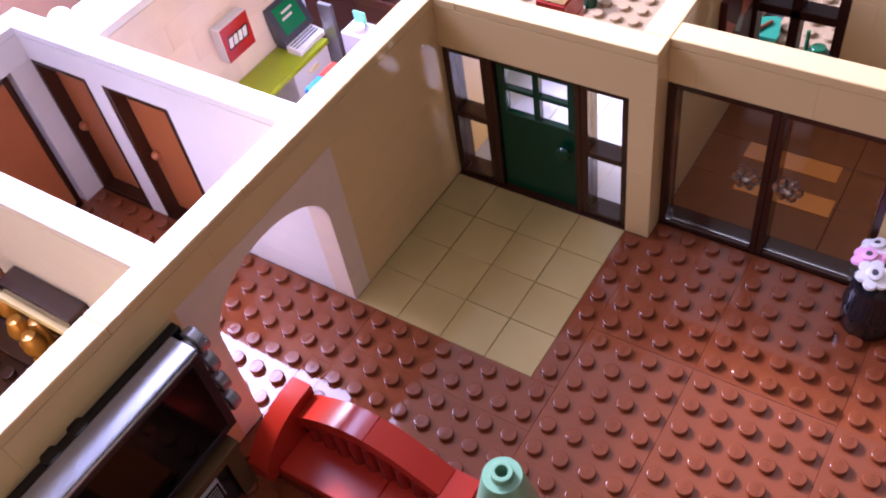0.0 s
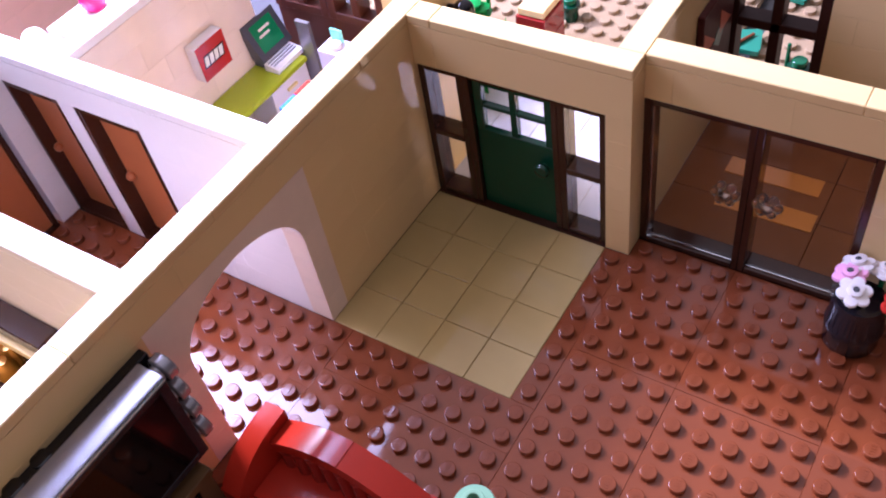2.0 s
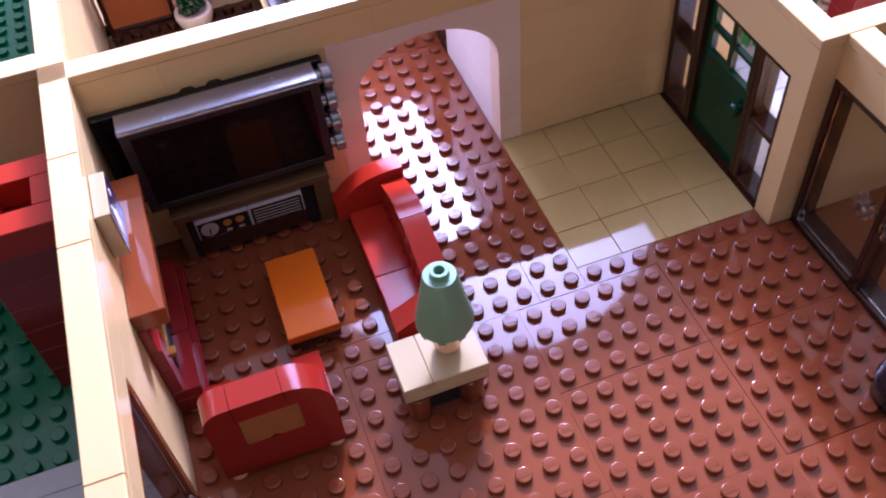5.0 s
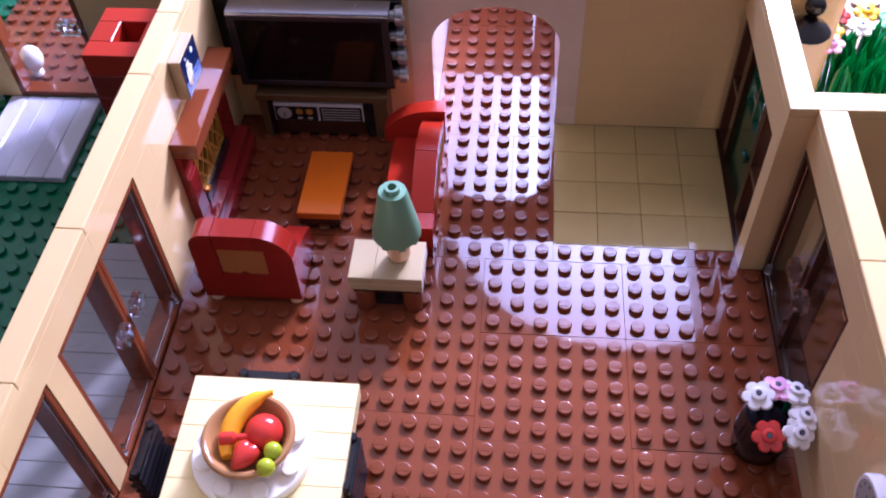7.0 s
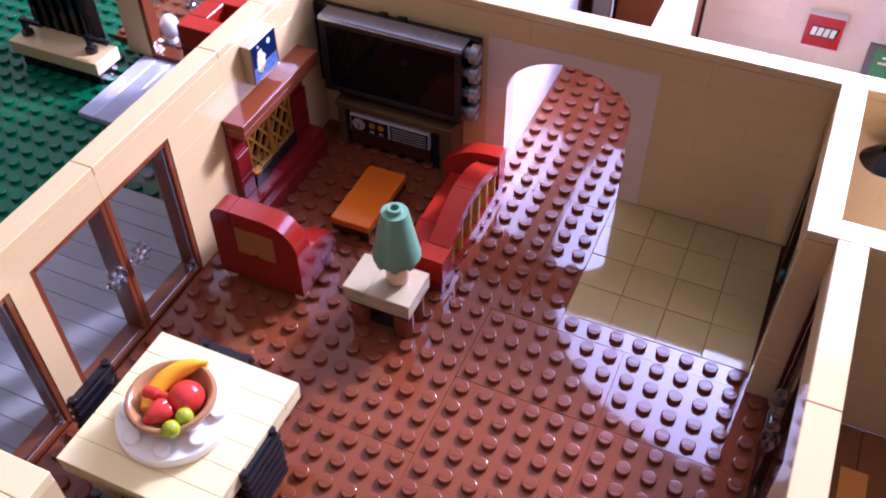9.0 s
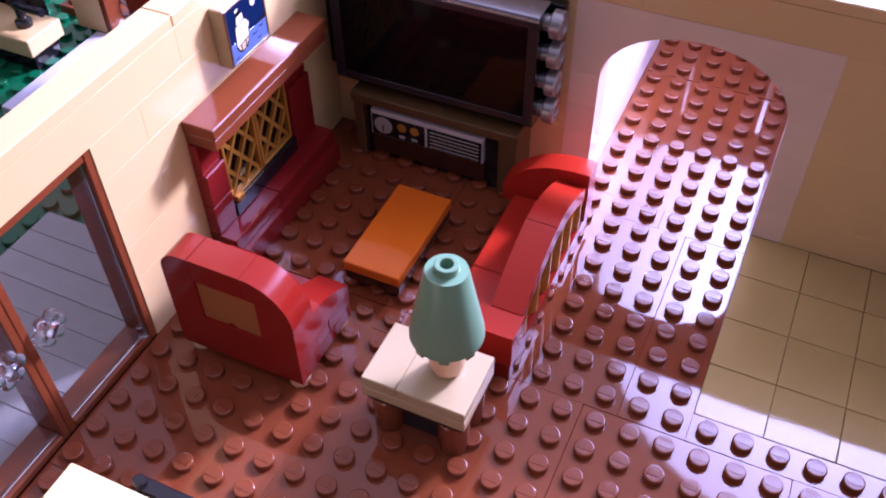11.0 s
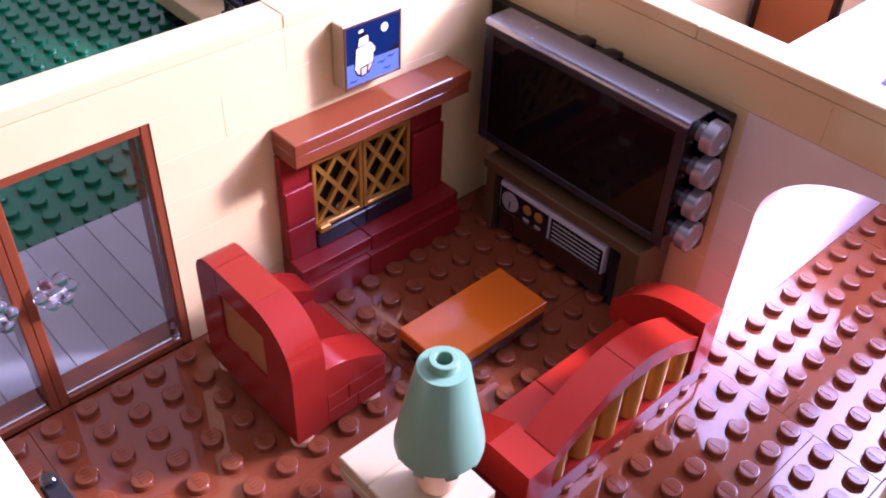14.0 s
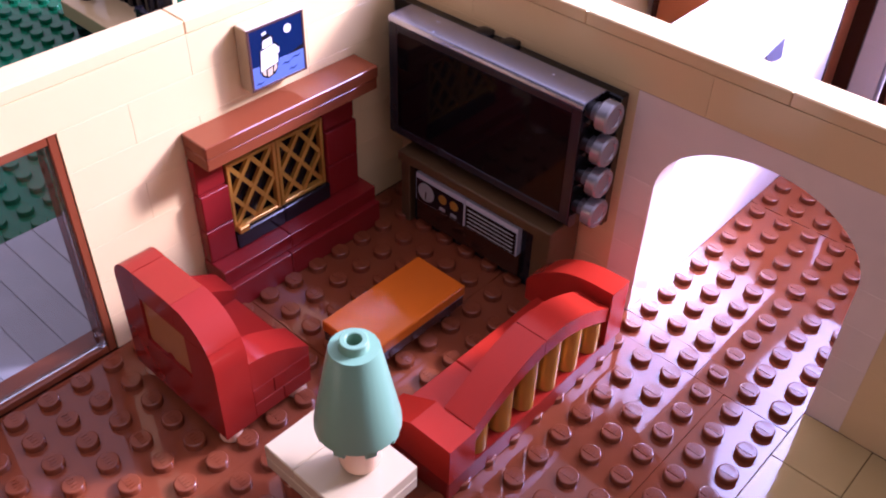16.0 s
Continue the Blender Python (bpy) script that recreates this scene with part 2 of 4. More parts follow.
def part(name, bm, mat, parent=None, label="", at=None, turn=0, sharp=35):
    """One mesh object from a bmesh, or from a mesh that is shared."""
    me = bm if isinstance(bm, bpy.types.Mesh) else finish(bm, name, mat, sharp)
    ob = new(name, me)
    ob.parent = parent
    if at is not None:
        ob.matrix_basis = pose(*[S * a for a in at], 0, 0, turn)
    if label:
        ob["label"] = label
    return ob


def single(name, bm, mat, at, label, category, group="", kind="", turn=0, sharp=35):
    ob = part(name, bm, mat, None, "", at, turn, sharp)
    return tagged(ob, label, category, group, kind)


def B():
    return bmesh.new()


CACHE = {}


def brick_mesh(w, d, h, mat, c=0.005):
    k = ("brick", round(w, 3), round(d, 3), round(h, 3), mat.name)
    if k not in CACHE:
        CACHE[k] = finish(cbox(B(), 0.002, w - 0.002, 0.002, d - 0.002, 0.0015, h - 0.0015, c), "brick", mat)
    return CACHE[k]


def plate_mesh(w, d, mat, h=0.4, letters=True, n=16, gap=0.005, tops=None):
    k = ("plate", w, d, mat.name)
    if k not in CACHE:
        bm = cbox(B(), gap, w - gap, gap, d - gap, 0, h, 2.4 * gap)
        for i in range(w):
            for j in range(d):
                stud(bm, i + 0.5, j + 0.5, h, letters, n)
        me = finish(bm, "plate", mat, 28)
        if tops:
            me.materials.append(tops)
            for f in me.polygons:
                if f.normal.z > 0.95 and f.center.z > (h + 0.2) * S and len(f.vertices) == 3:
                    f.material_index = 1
        CACHE[k] = me
    return CACHE[k]


def structure(name, label, category):
    return thing(name, (0, 0, 0), label, category, kind="structure")


def rows_of_bricks(parent, axis, across, start, end, z0, z1, mat, seed, longest=8):
    """Courses of bricks one stud thick between two heights, along x or y."""
    rnd = random.Random(seed)
    z, k = z0, 0
    courses = max(1, round((z1 - z0) / 1.22))
    for course in range(courses):
        h = (z1 - z0) / courses
        a = start
        first = rnd.choice((2, 3, 4, 6)) if k % 2 else rnd.choice((4, 6, 8))
        while a < end - 0.01:
            n = min(first, end - a)
            first = rnd.choice((4, 6, 8, longest))
            if axis == "x":
                part("brick", brick_mesh(n, 1, h, mat), mat, parent, at=(a, across, z))
            else:
                part("brick", brick_mesh(1, n, h, mat), mat, parent, at=(across, a, z))
            a += n
        z += h
        k += 1


def cap_tiles(parent, axis, across, start, end, z, mat, lengths=(8, 6, 8, 4)):
    a, i = start, 0
    while a < end - 0.01:
        n = min(lengths[i % len(lengths)], end - a)
        if axis == "x":
            part("cap_tile", brick_mesh(n, 1, 0.4, mat, 0.035), mat, parent, at=(a, across, z))
        else:
            part("cap_tile", brick_mesh(1, n, 0.4, mat, 0.035), mat, parent, at=(across, a, z))
        a += n
        i += 1


def wall(name, axis, across, start, end, mat, label, gaps=(), seed=1, cap=TAN, z0=0.0, lintel=7.55):
    """A wall one stud thick with a course of smooth tiles on top; gaps: (from, to) left open below the lintel."""
    w = structure(name, label, "wall")
    edges = [start] + [e for g in gaps for e in g[:2]] + [end]
    for i in range(0, len(edges), 2):
        if edges[i + 1] - edges[i] > 0.01:
            rows_of_bricks(w, axis, across, edges[i], edges[i + 1], z0, lintel, mat, seed + i)
    rows_of_bricks(w, axis, across, start, end, lintel, 8.75, mat, seed + 77)
    cap_tiles(w, axis, across, start, end, 8.75, cap)
    return w


# ---- the ground and the floors ----
ground = single("ground", cbox(B(), -78, 52, -42, 62, -3.0, -0.62, 0.2), DKGREY, (0, 0, 0), "dark table top under the toy house", "table top", kind="structure")

lawn = structure("lawn", "green studded baseplate outside the house", "baseplate")
for i in range(3):
    for j in range(4):
        part("baseplate", plate_mesh(16, 16, GREEN, 0.2, False, 12, 0.001), GREEN, lawn, at=(-65 + 16 * i, -28 + 16 * j, -0.6))

floor = structure("floor", "glossy reddish brown studded plates of the living room", "floor")
PLATES = [(-6, 8, 6, 8), (-6, 16, 6, 8), (-6, 7, 3, 1), (-3, 7, 3, 1), (-6, -1, 4, 8), (-2, -1, 2, 8), (0, -1, 8, 1),
          (-16, 0, 6, 8), (-10, 0, 4, 8), (-16, -9, 6, 9), (-10, -9, 7, 8), (-10, -1, 4, 1), (-3, -5, 6, 4), (3, -5, 6, 4),
          (-3, -10, 6, 5), (3, -10, 6, 5), (-10, -16, 7, 7), (-16, -16, 6, 7), (-3, -16, 6, 6), (3, -16, 6, 6),
          (-16, -22, 8, 6), (-8, -22, 8, 6), (0, -22, 9, 6)]
rnd = random.Random(8)
for x, y, w, d in PLATES:          # each plate sits a trace out of level
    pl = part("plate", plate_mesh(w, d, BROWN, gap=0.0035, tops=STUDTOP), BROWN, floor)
    pl.matrix_basis = pose(x * S, y * S, -0.4 * S, rnd.uniform(-0.25, 0.25), rnd.uniform(-0.25, 0.25), 0)
base = part("underlay", cbox(B(), -17, 10, -22, 9, -0.62, -0.41, 0.02), DKBROWN, floor)
part("underlay", cbox(B(), -6.9, 0.9, 9, 24, -0.62, -0.41, 0.02), DKBROWN, floor)
for i in range(4):
    for j in range(4):
        k = "tile22"
        if k not in CACHE:
            CACHE[k] = finish(cbox(B(), 0.009, 1.991, 0.009, 1.991, 0, 0.4, 0.018), "tile", TILE)
        tl = part("tile", CACHE[k], TILE, floor, "square tan floor tile")
        tl.matrix_basis = pose(2 * i * S, 2 * j * S, -0.4 * S, rnd.uniform(-0.5, 0.5), rnd.uniform(-0.5, 0.5), 0)

# ---- walls of the living room ----
wall("wall_west", "y", -17, -22, 9, TAN, "light tan brick wall with two glazed doors and a fireplace", [(-21, -13), (-12, -4)], 3)
wall_arch = wall("wall_north", "x", 8, -17, 11.9, TAN, "tan brick wall with a wide arch into the hall", [(-7, 1)], 5)
for a in (-7, 0):
    for k in range(4):
        part("brick", brick_mesh(1, 1, 1.2, ARCHTAN), ARCHTAN, wall_arch, at=(a, 8, 1.2 * k))
pts = [(-7, 4.8), (-6, 4.8)] + [(-3 - 3 * math.cos(math.pi * i / 28), 4.8 + 2.1 * math.sin(math.pi * i / 28)) for i in range(1, 28)] + [(0, 4.8), (1, 4.8), (1, 7.54), (-7, 7.54)]
part("arch", prism(B(), pts, 8.006, 8.994), ARCHTAN, wall_arch, "one-piece tan arch", sharp=30)
wall("wall_east", "y", 8, -1, 8, TAN, "tan brick wall round the green front door", [(0, 8)], 7, lintel=6.95)
wall("wall_east_bay", "y", 9, -22, -1, TAN, "tan brick wall with a wide dark-framed glass door", [(-9, -1)], 9, lintel=7.3)
wall("wall_porch_side", "x", -1, 9, 18.6, TAN, "tan brick wall of the next room", [], 11)
part_wall = structure("wall_south", "cream tan lintel over a wide opening, with a capped return wall", "wall")
rows_of_bricks(part_wall, "x", -19.4, -16, -9, 7.55, 8.75, TAN, 13)
cap_tiles(part_wall, "x", -19.4, -16, -9, 8.75, CREAM, (4, 3))
rows_of_bricks(part_wall, "y", -10, -25, -19.4, 0, 8.75, TAN, 14)
cap_tiles(part_wall, "y", -10, -25, -19.4, 8.75, CREAM, (2, 4))

# ---- hall and the rooms behind ----
wall("wall_hall_east", "y", 0, 9, 23, WHITE, "white hall wall with two orange doors", [(15, 18.7), (19.6, 23)], 15, cap=WHITE)
wall("wall_hall_west", "y", -7, 9, 24, WHITE, "white hall wall with a smooth top and one orange door", [(19.4, 23)], 17, cap=WHITE)
wall("wall_hall_end", "x", 23, -6, 1, WHITE, "white wall at the end of the hall", [(-5, -1)], 19, cap=WHITE)
wall("wall_study", "x", 19, 1, 10.5, ARCHTAN, "pale wall behind the lime desk", [], 21, cap=WHITE)
wall("wall_back_west", "x", 24, -17, -7, ARCHTAN, "pale wall of the back room", [(-16, -12)], 25, cap=WHITE)
wall("wall_far", "x", 33, -17, 14, FLESH, "salmon orange wall of the rear rooms", [], 27, cap=WHITE)
wall("wall_back_side", "y", -17, 9, 34, TAN, "tan outer wall of the back room", [], 29)
back = structure("floor_back", "dark brown studded floor of the back rooms", "floor")
for x, y, w, d in [(-16, 9, 9, 8), (-16, 17, 9, 7), (1, 9, 12, 10), (1, 20, 12, 13), (-17, 25, 18, 8)]:
    part("plate", plate_mesh(w, d, DKBROWN, 0.4, False, 12), DKBROWN, back, at=(x, y, -0.4))
sill = structure("door_sill", "dark brown sill plate under the front door", "sill")
part("sill_plate", cbox(B(), 8.0, 9.2, -1, 9, -0.4, 0.0, 0.01), DKBROWN, sill)


# ---- doors and windows ----
def frame_bars(bm, w, h, t, d, mids=(), rails=()):
    """A frame in the yz plane: uprights and rails; w along y."""
    cbox(bm, 0, d, 0, t, 0, h, 0.03)
    cbox(bm, 0, d, w - t, w, 0, h, 0.03)
    cbox(bm, 0, d, t, w - t, 0, t, 0.03)
    cbox(bm, 0, d, t, w - t, h - t, h, 0.03)
    for m in mids:
        cbox(bm, 0.02, d - 0.02, m - t / 2, m + t / 2, t, h - t, 0.03)
    for z in rails:
        cbox(bm, 0.02, d - 0.02, t, w - t, z - t / 2, z + t / 2, 0.03)
    return bm


def knob_cluster(bm, x, y, z, way):
    """A clear plastic handle: a stem and a many-lobed knob."""
    disc_cyl(bm, (min(x, x + 0.35 * way), y, z), 0.2, 0.35, "x", 12)
    for k in range(6):
        a = 6.28318 * k / 6
        sphere(bm, (x + 0.28 * way, y + 0.36 * math.cos(a), z + 0.36 * math.sin(a)), 0.2, 10)
    sphere(bm, (x + 0.38 * way, y, z), 0.25, 10)
    return bm


def glazed_doors(name, x, y, label, inward, h=7.54, mat=BROWN, clear=CLEAR):
    """A pair of glazed door leaves, 8 studs wide, in a wall along y; inward: the side of the handles."""
    w = thing(name, (x, y, 0), label, "window", kind="structure")
    px = 0.72 if inward > 0 else 0.2          # the pane sits near the room side of the frame
    for k in (0, 1):
        part("window_frame", frame_bars(B(), 4.0, h, 0.26, 0.95), mat, w, at=(0.02, 4 * k, 0))
        pane = part("pane", cbox(B(), px, px + 0.08, 0.25, 3.75, 0.25, h - 0.25, 0.01), GLASS, w, "clear pane", at=(0, 4 * k, 0))
        pane.visible_shadow = False
        yk = 3.25 if k == 0 else 4.75
        part("handle", knob_cluster(B(), px + 0.04 + 0.06 * inward, yk, 4.0, inward), clear, w, "clear plastic handle")
        bm = B()
        disc_cyl(bm, (px + 0.04 + 0.1 * inward, (0.42 if k == 0 else 7.58), 0.3), 0.13, 0.5, "z", 12)
        cbox(bm, px - 0.02, px + 0.1, 0.28 + 4 * k, 3.72 + 4 * k, 0.265, 0.34, 0.015)
        yr = 0.28 if k == 0 else 7.66
        cbox(bm, px - 0.02, px + 0.1, yr, yr + 0.06, 0.36, h - 0.28, 0.015)
        part("pane_edge", bm, CLEAR, w, "clear edge and hinge pin of the pane")
    return w


glazed_doors("window_1", -17, -12, "brown-framed glazed garden doors with clear handles", 1)
glazed_doors("window_2", -17, -21, "brown-framed glazed garden doors by the dining table", 1)
glazed_doors("window_3", 9, -9, "dark brown framed glazed doors with clear handles", -1, 7.29, DKBROWN, SMOKE)

door_1 = thing("door_1", (8, 0, 0), "dark green front door with four panes between side lights", "door", kind="structure")
for y0, w in ((0, 2.0), (6.0, 2.0)):
    part("side_light", frame_bars(B(), w, 6.94, 0.3, 0.9, rails=(3.45,)), DKBROWN, door_1, at=(0.12, y0, 0))
    bm = cbox(B(), 0.5, 0.56, y0 + 0.3, y0 + w - 0.3, 0.3, 3.3, 0.01)
    cbox(bm, 0.5, 0.56, y0 + 0.3, y0 + w - 0.3, 3.6, 6.384, 0.01)
    part("pane", bm, GLASS, door_1, "clear pane").visible_shadow = False
part("door_frame", cbox(cbox(cbox(B(), 0.12, 1, 2.0, 2.25, 0, 6.94), 0.12, 1, 5.75, 6.0, 0, 6.94), 0.12, 1, 2.25, 5.75, 6.72, 6.94), DKBROWN, door_1)
leaf = B()
cbox(leaf, 0.34, 0.66, 2.27, 5.73, 0.02, 4.2)
for y0, y1, z0, z1 in ((2.27, 2.65, 4.2, 6.7), (5.35, 5.73, 4.2, 6.7), (3.86, 4.14, 4.2, 6.7)):
    cbox(leaf, 0.34, 0.66, y0, y1, z0, z1)
for y0, y1 in ((2.65, 3.86), (4.14, 5.35)):
    cbox(leaf, 0.34, 0.66, y0, y1, 6.38, 6.7)
    cbox(leaf, 0.36, 0.64, y0, y1, 5.28, 5.48)
leaf = part("leaf", leaf, DKGREEN, door_1, "dark green door leaf")
bm = B()
for y0, y1 in ((2.65, 3.86), (4.14, 5.35)):
    cbox(bm, 0.48, 0.53, y0, y1, 4.2, 5.28, 0.005)
    cbox(bm, 0.48, 0.53, y0, y1, 5.48, 6.38, 0.005)
part("pane", bm, GLASS, leaf, "clear pane").visible_shadow = False
bm = B()
lathe(bm, [(0, 0), (0.17, 0), (0.17, 0.12), (0.30, 0.17), (0.33, 0.28), (0.27, 0.4), (0, 0.44)], (0, 0, 0), 16, "x")
for v in bm.verts:
    v.co.x = 0.34 - v.co.x
    v.co.y += 2.75
    v.co.z += 3.15
bmesh.ops.reverse_faces(bm, faces=bm.faces)
part("door_knob", bm, DKGREEN, leaf)


def hall_door(name, at, turn, label, w=3.6):
    """An orange door leaf set back in a dark brown frame; width w along y."""
    d = thing(name, at, label, "door", kind="structure", turn=turn)
    part("door_frame", frame_bars(B(), w, 7.54, 0.22, 1.0), DKBROWN, d)
    leafp = part("leaf", cbox(B(), 0.62, 0.85, 0.22, w - 0.22, 0.05, 7.3), NOUGAT, d, "orange door leaf")
    bm = B()
    sphere(bm, (0.5, 3.0, 3.6), 0.22, 12)
    disc_cyl(bm, (0.45, 3.0, 3.6), 0.1, 0.2, "x", 10)
    part("door_knob", bm, NOUGAT, leafp)
    return d


hall_door("door_2", (0, 19.62, 0), 0, "orange hall door in a dark brown frame", 3.36)
hall_door("door_3", (0, 15.05, 0), 0, "orange hall door in a dark brown frame near the arch")
hall_door("door_7", (-6, 23, 0), 180, "orange hall door at the far end of the white wall")
hall_door("door_4", (-4.8, 23, 0), 90, "orange door at the end of the hall").matrix_world = pose(-4.8 * S, 24 * S, 0, 0, 0, -90)
hall_door("door_5", (-15.8, 24, 0), 0, "orange door of the back room").matrix_world = pose(-15.8 * S, 25 * S, 0, 0, 0, -90)


single("wall_mark", prism(B(), [(0, 0.55), (1.15, 0.75), (1.3, 0), (0.35, 0.2)], 0.0, 0.03, "yz"), plastic("slate_print", (0.10, 0.10, 0.17), 0.3), (-5.995, 13.5, 6.3), "small greyish lavender pointed mark on the white hall wall", "mark")

# ---- fireplace corner ----
fp = thing("fireplace", (-16, -0.7, 0), "dark red brick fireplace with a brown mantel and gold lattice", "fireplace")
for a, b in ((0.0, 2.4), (2.42, 6.3)):
    part("hearth_brick", cbox(B(), 0.02, 1.26, a, b, 0.01, 0.95, 0.025), DKRED, fp)
for a, b in ((0.0, 2.6), (2.62, 6.3)):
    part("hearth_tile", cbox(B(), 0.02, 1.06, a, b, 0.96, 1.5, 0.025), DKRED, fp, "smooth dark red tile")
for y, wd in ((0.02, 0.98), (4.82, 1.3)):
    for z0, z1, d in ((1.51, 2.68, 0.44), (2.71, 3.98, 0.44), (4.01, 5.17, 0.32)):
        part("pillar_brick", cbox(B(), 0.02, d, y, y + wd, z0, z1, 0.03), DKRED, fp)
part("fire_back", cbox(B(), 0.02, 0.1, 1.02, 4.8, 1.52, 5.15, 0.01), BLACK, fp, "black fire back")
for a, b in ((1.02, 2.88), (2.9, 4.8)):
    part("fire_sill", cbox(B(), 0.11, 0.5, a, b, 1.52, 2.1, 0.03), BLACK, fp, "black tile under the lattice")


def lattice(bm, y0, y1, z0, z1, x):
    t = 0.13
    cbox(bm, x, x + 0.22, y0, y0 + t, z0, z1, 0.02)
    cbox(bm, x, x + 0.22, y1 - t, y1, z0, z1, 0.02)
    cbox(bm, x, x + 0.22, y0 + t, y1 - t, z0, z0 + t, 0.02)
    cbox(bm, x, x + 0.22, y0 + t, y1 - t, z1 - t, z1, 0.02)
    w, h = y1 - y0 - 2 * t, z1 - z0 - 2 * t
    for sgn in (1, -1):
        for o in (-0.5, 0.0, 0.5):
            a, b = max(0.0, -o), min(1.0, 1.0 - o)
            p, q = (a, a + o), (b, b + o)
            P = [(y0 + t + w * (s if sgn > 0 else 1 - s), z0 + t + h * r) for s, r in (p, q)]
            dy, dz = P[1][0] - P[0][0], P[1][1] - P[0][1]
            ln = math.hypot(dy, dz)
            ny, nz = -dz / ln * 0.07, dy / ln * 0.07
            vs = [bm.verts.new((xx, P[i][0] + e * ny, P[i][1] + e * nz)) for xx in (x + 0.05, x + 0.17 + 0.01 * sgn) for i, e in ((0, 1), (0, -1), (1, -1), (1, 1))]
            for q4 in ((0, 1, 2, 3), (7, 6, 5, 4), (0, 4, 5, 1), (1, 5, 6, 2), (2, 6, 7, 3), (3, 7, 4, 0)):
                bm.faces.new([vs[i] for i in q4])
    bmesh.ops.recalc_face_normals(bm, faces=bm.faces)
    return bm


for a, b in ((1.03, 2.86), (2.89, 4.74)):
    part("lattice", lattice(B(), a, b, 2.12, 4.6, 0.16), GOLD, fp, "pearl gold lattice panel")
part("lattice_catch", cbox(B(), 0.38, 0.6, 1.06, 1.45, 2.11, 2.35, 0.04), GOLD, fp)
part("mantel_tile", cbox(B(), 0.02, 1.14, 0, 6.5, 5.64, 6.04, 0.03), BROWN, fp, "smooth reddish brown mantel")
part("mantel_plate", cbox(B(), 0.02, 1.1, 0.02, 6.48, 5.23, 5.63, 0.03), BROWN, fp)

pic = thing("picture", (-16.1, 1.47, 6.57), "framed print of a white sailing ship at night", "picture")
part("picture_block", cbox(B(), 0.12, 0.62, 0, 2.05, 0, 1.95, 0.03), GREYTAN, pic, "tan tile edge")
part("sky", cbox(B(), 0.61, 0.632, 0.10, 1.95, 0.75, 1.85, 0.004), NAVY, pic, "dark blue night sky")
part("sea", cbox(B(), 0.61, 0.632, 0.10, 1.95, 0.10, 0.75, 0.004), SEA, pic, "blue sea")
part("picture_frame", cbox(cbox(cbox(cbox(B(), 0.61, 0.645, 0.03, 0.10, 0.03, 1.92, 0.004), 0.61, 0.645, 1.95, 2.02, 0.03, 1.92, 0.004), 0.61, 0.645, 0.10, 1.95, 0.03, 0.10, 0.004), 0.61, 0.645, 0.10, 1.95, 1.85, 1.92, 0.004), FRAMEBROWN, pic, "thin dark brown border")
bm = B()
disc_cyl(bm, (0.628, 1.42, 1.55), 0.13, 0.02, "x", 16, 0.004)
part("moon", bm, PRINTWHITE, pic, "white moon")
def printed(name, shapes, x0, x1, mat, label):
    bm = B()
    for s in shapes:
        prism(bm, s, x0, x1, "yz")
    return part(name, bm, mat, pic, label)


SAILS = [[(0.38, 0.55), (1.0, 0.66), (1.02, 1.15), (0.92, 1.26), (0.44, 1.18)], [(0.5, 1.22), (0.86, 1.28), (0.84, 1.5), (0.54, 1.46)]]
printed("sail_outline", [[(y + (0.035 if y > 0.7 else -0.035), z + (0.03 if z > 0.9 else -0.03)) for y, z in s] for s in SAILS] + [[(0.5, 1.5), (0.8, 1.53), (0.76, 1.62), (0.54, 1.6)]], 0.632, 0.637, BLACK, "dark outline of the sails")
printed("sail", SAILS + [[(0.53, 1.62), (0.68, 1.64), (0.68, 1.72), (0.53, 1.7)]], 0.637, 0.641, PRINTWHITE, "white sails")
printed("near_sail", [[(0.62, 0.72), (1.08, 0.95), (1.08, 1.12), (0.64, 1.1)]], 0.641, 0.645, PRINTGREY, "shaded near sail")
printed("near_sail_face", [[(0.645, 0.76), (1.055, 0.97), (1.055, 1.10), (0.66, 1.075)]], 0.645, 0.648, PRINTWHITE, "white near sail")
printed("hull_outline", [[(0.38, 0.54), (0.42, 0.4), (0.62, 0.28), (0.86, 0.34), (0.98, 0.5), (1.0, 0.66)]], 0.632, 0.637, BLACK, "dark outline of the hull")
printed("hull", [[(0.42, 0.54), (0.46, 0.43), (0.54, 0.37), (0.56, 0.55)], [(0.6, 0.55), (0.6, 0.33), (0.76, 0.35), (0.8, 0.58)], [(0.85, 0.6), (0.82, 0.4), (0.94, 0.5), (0.96, 0.63)]], 0.637, 0.641, plastic("tan_print", (0.55, 0.42, 0.28), 0.25), "tan hull planks")
printed("far_shore", [[(1.3, 0.745), (1.95, 0.745), (1.95, 0.9), (1.75, 0.86), (1.6, 0.8)]], 0.632, 0.636, BLACK, "dark far shore")
printed("waves", [[(y, z), (y + 0.1, z + 0.06), (y + 0.2, z + 0.02), (y + 0.34, z + 0.07), (y + 0.2, z - 0.02), (y + 0.1, z + 0.02)] for y, z in ((1.15, 0.5), (1.35, 0.25), (1.5, 0.58), (0.15, 0.2))], 0.632, 0.636, NAVY, "dark wave lines")

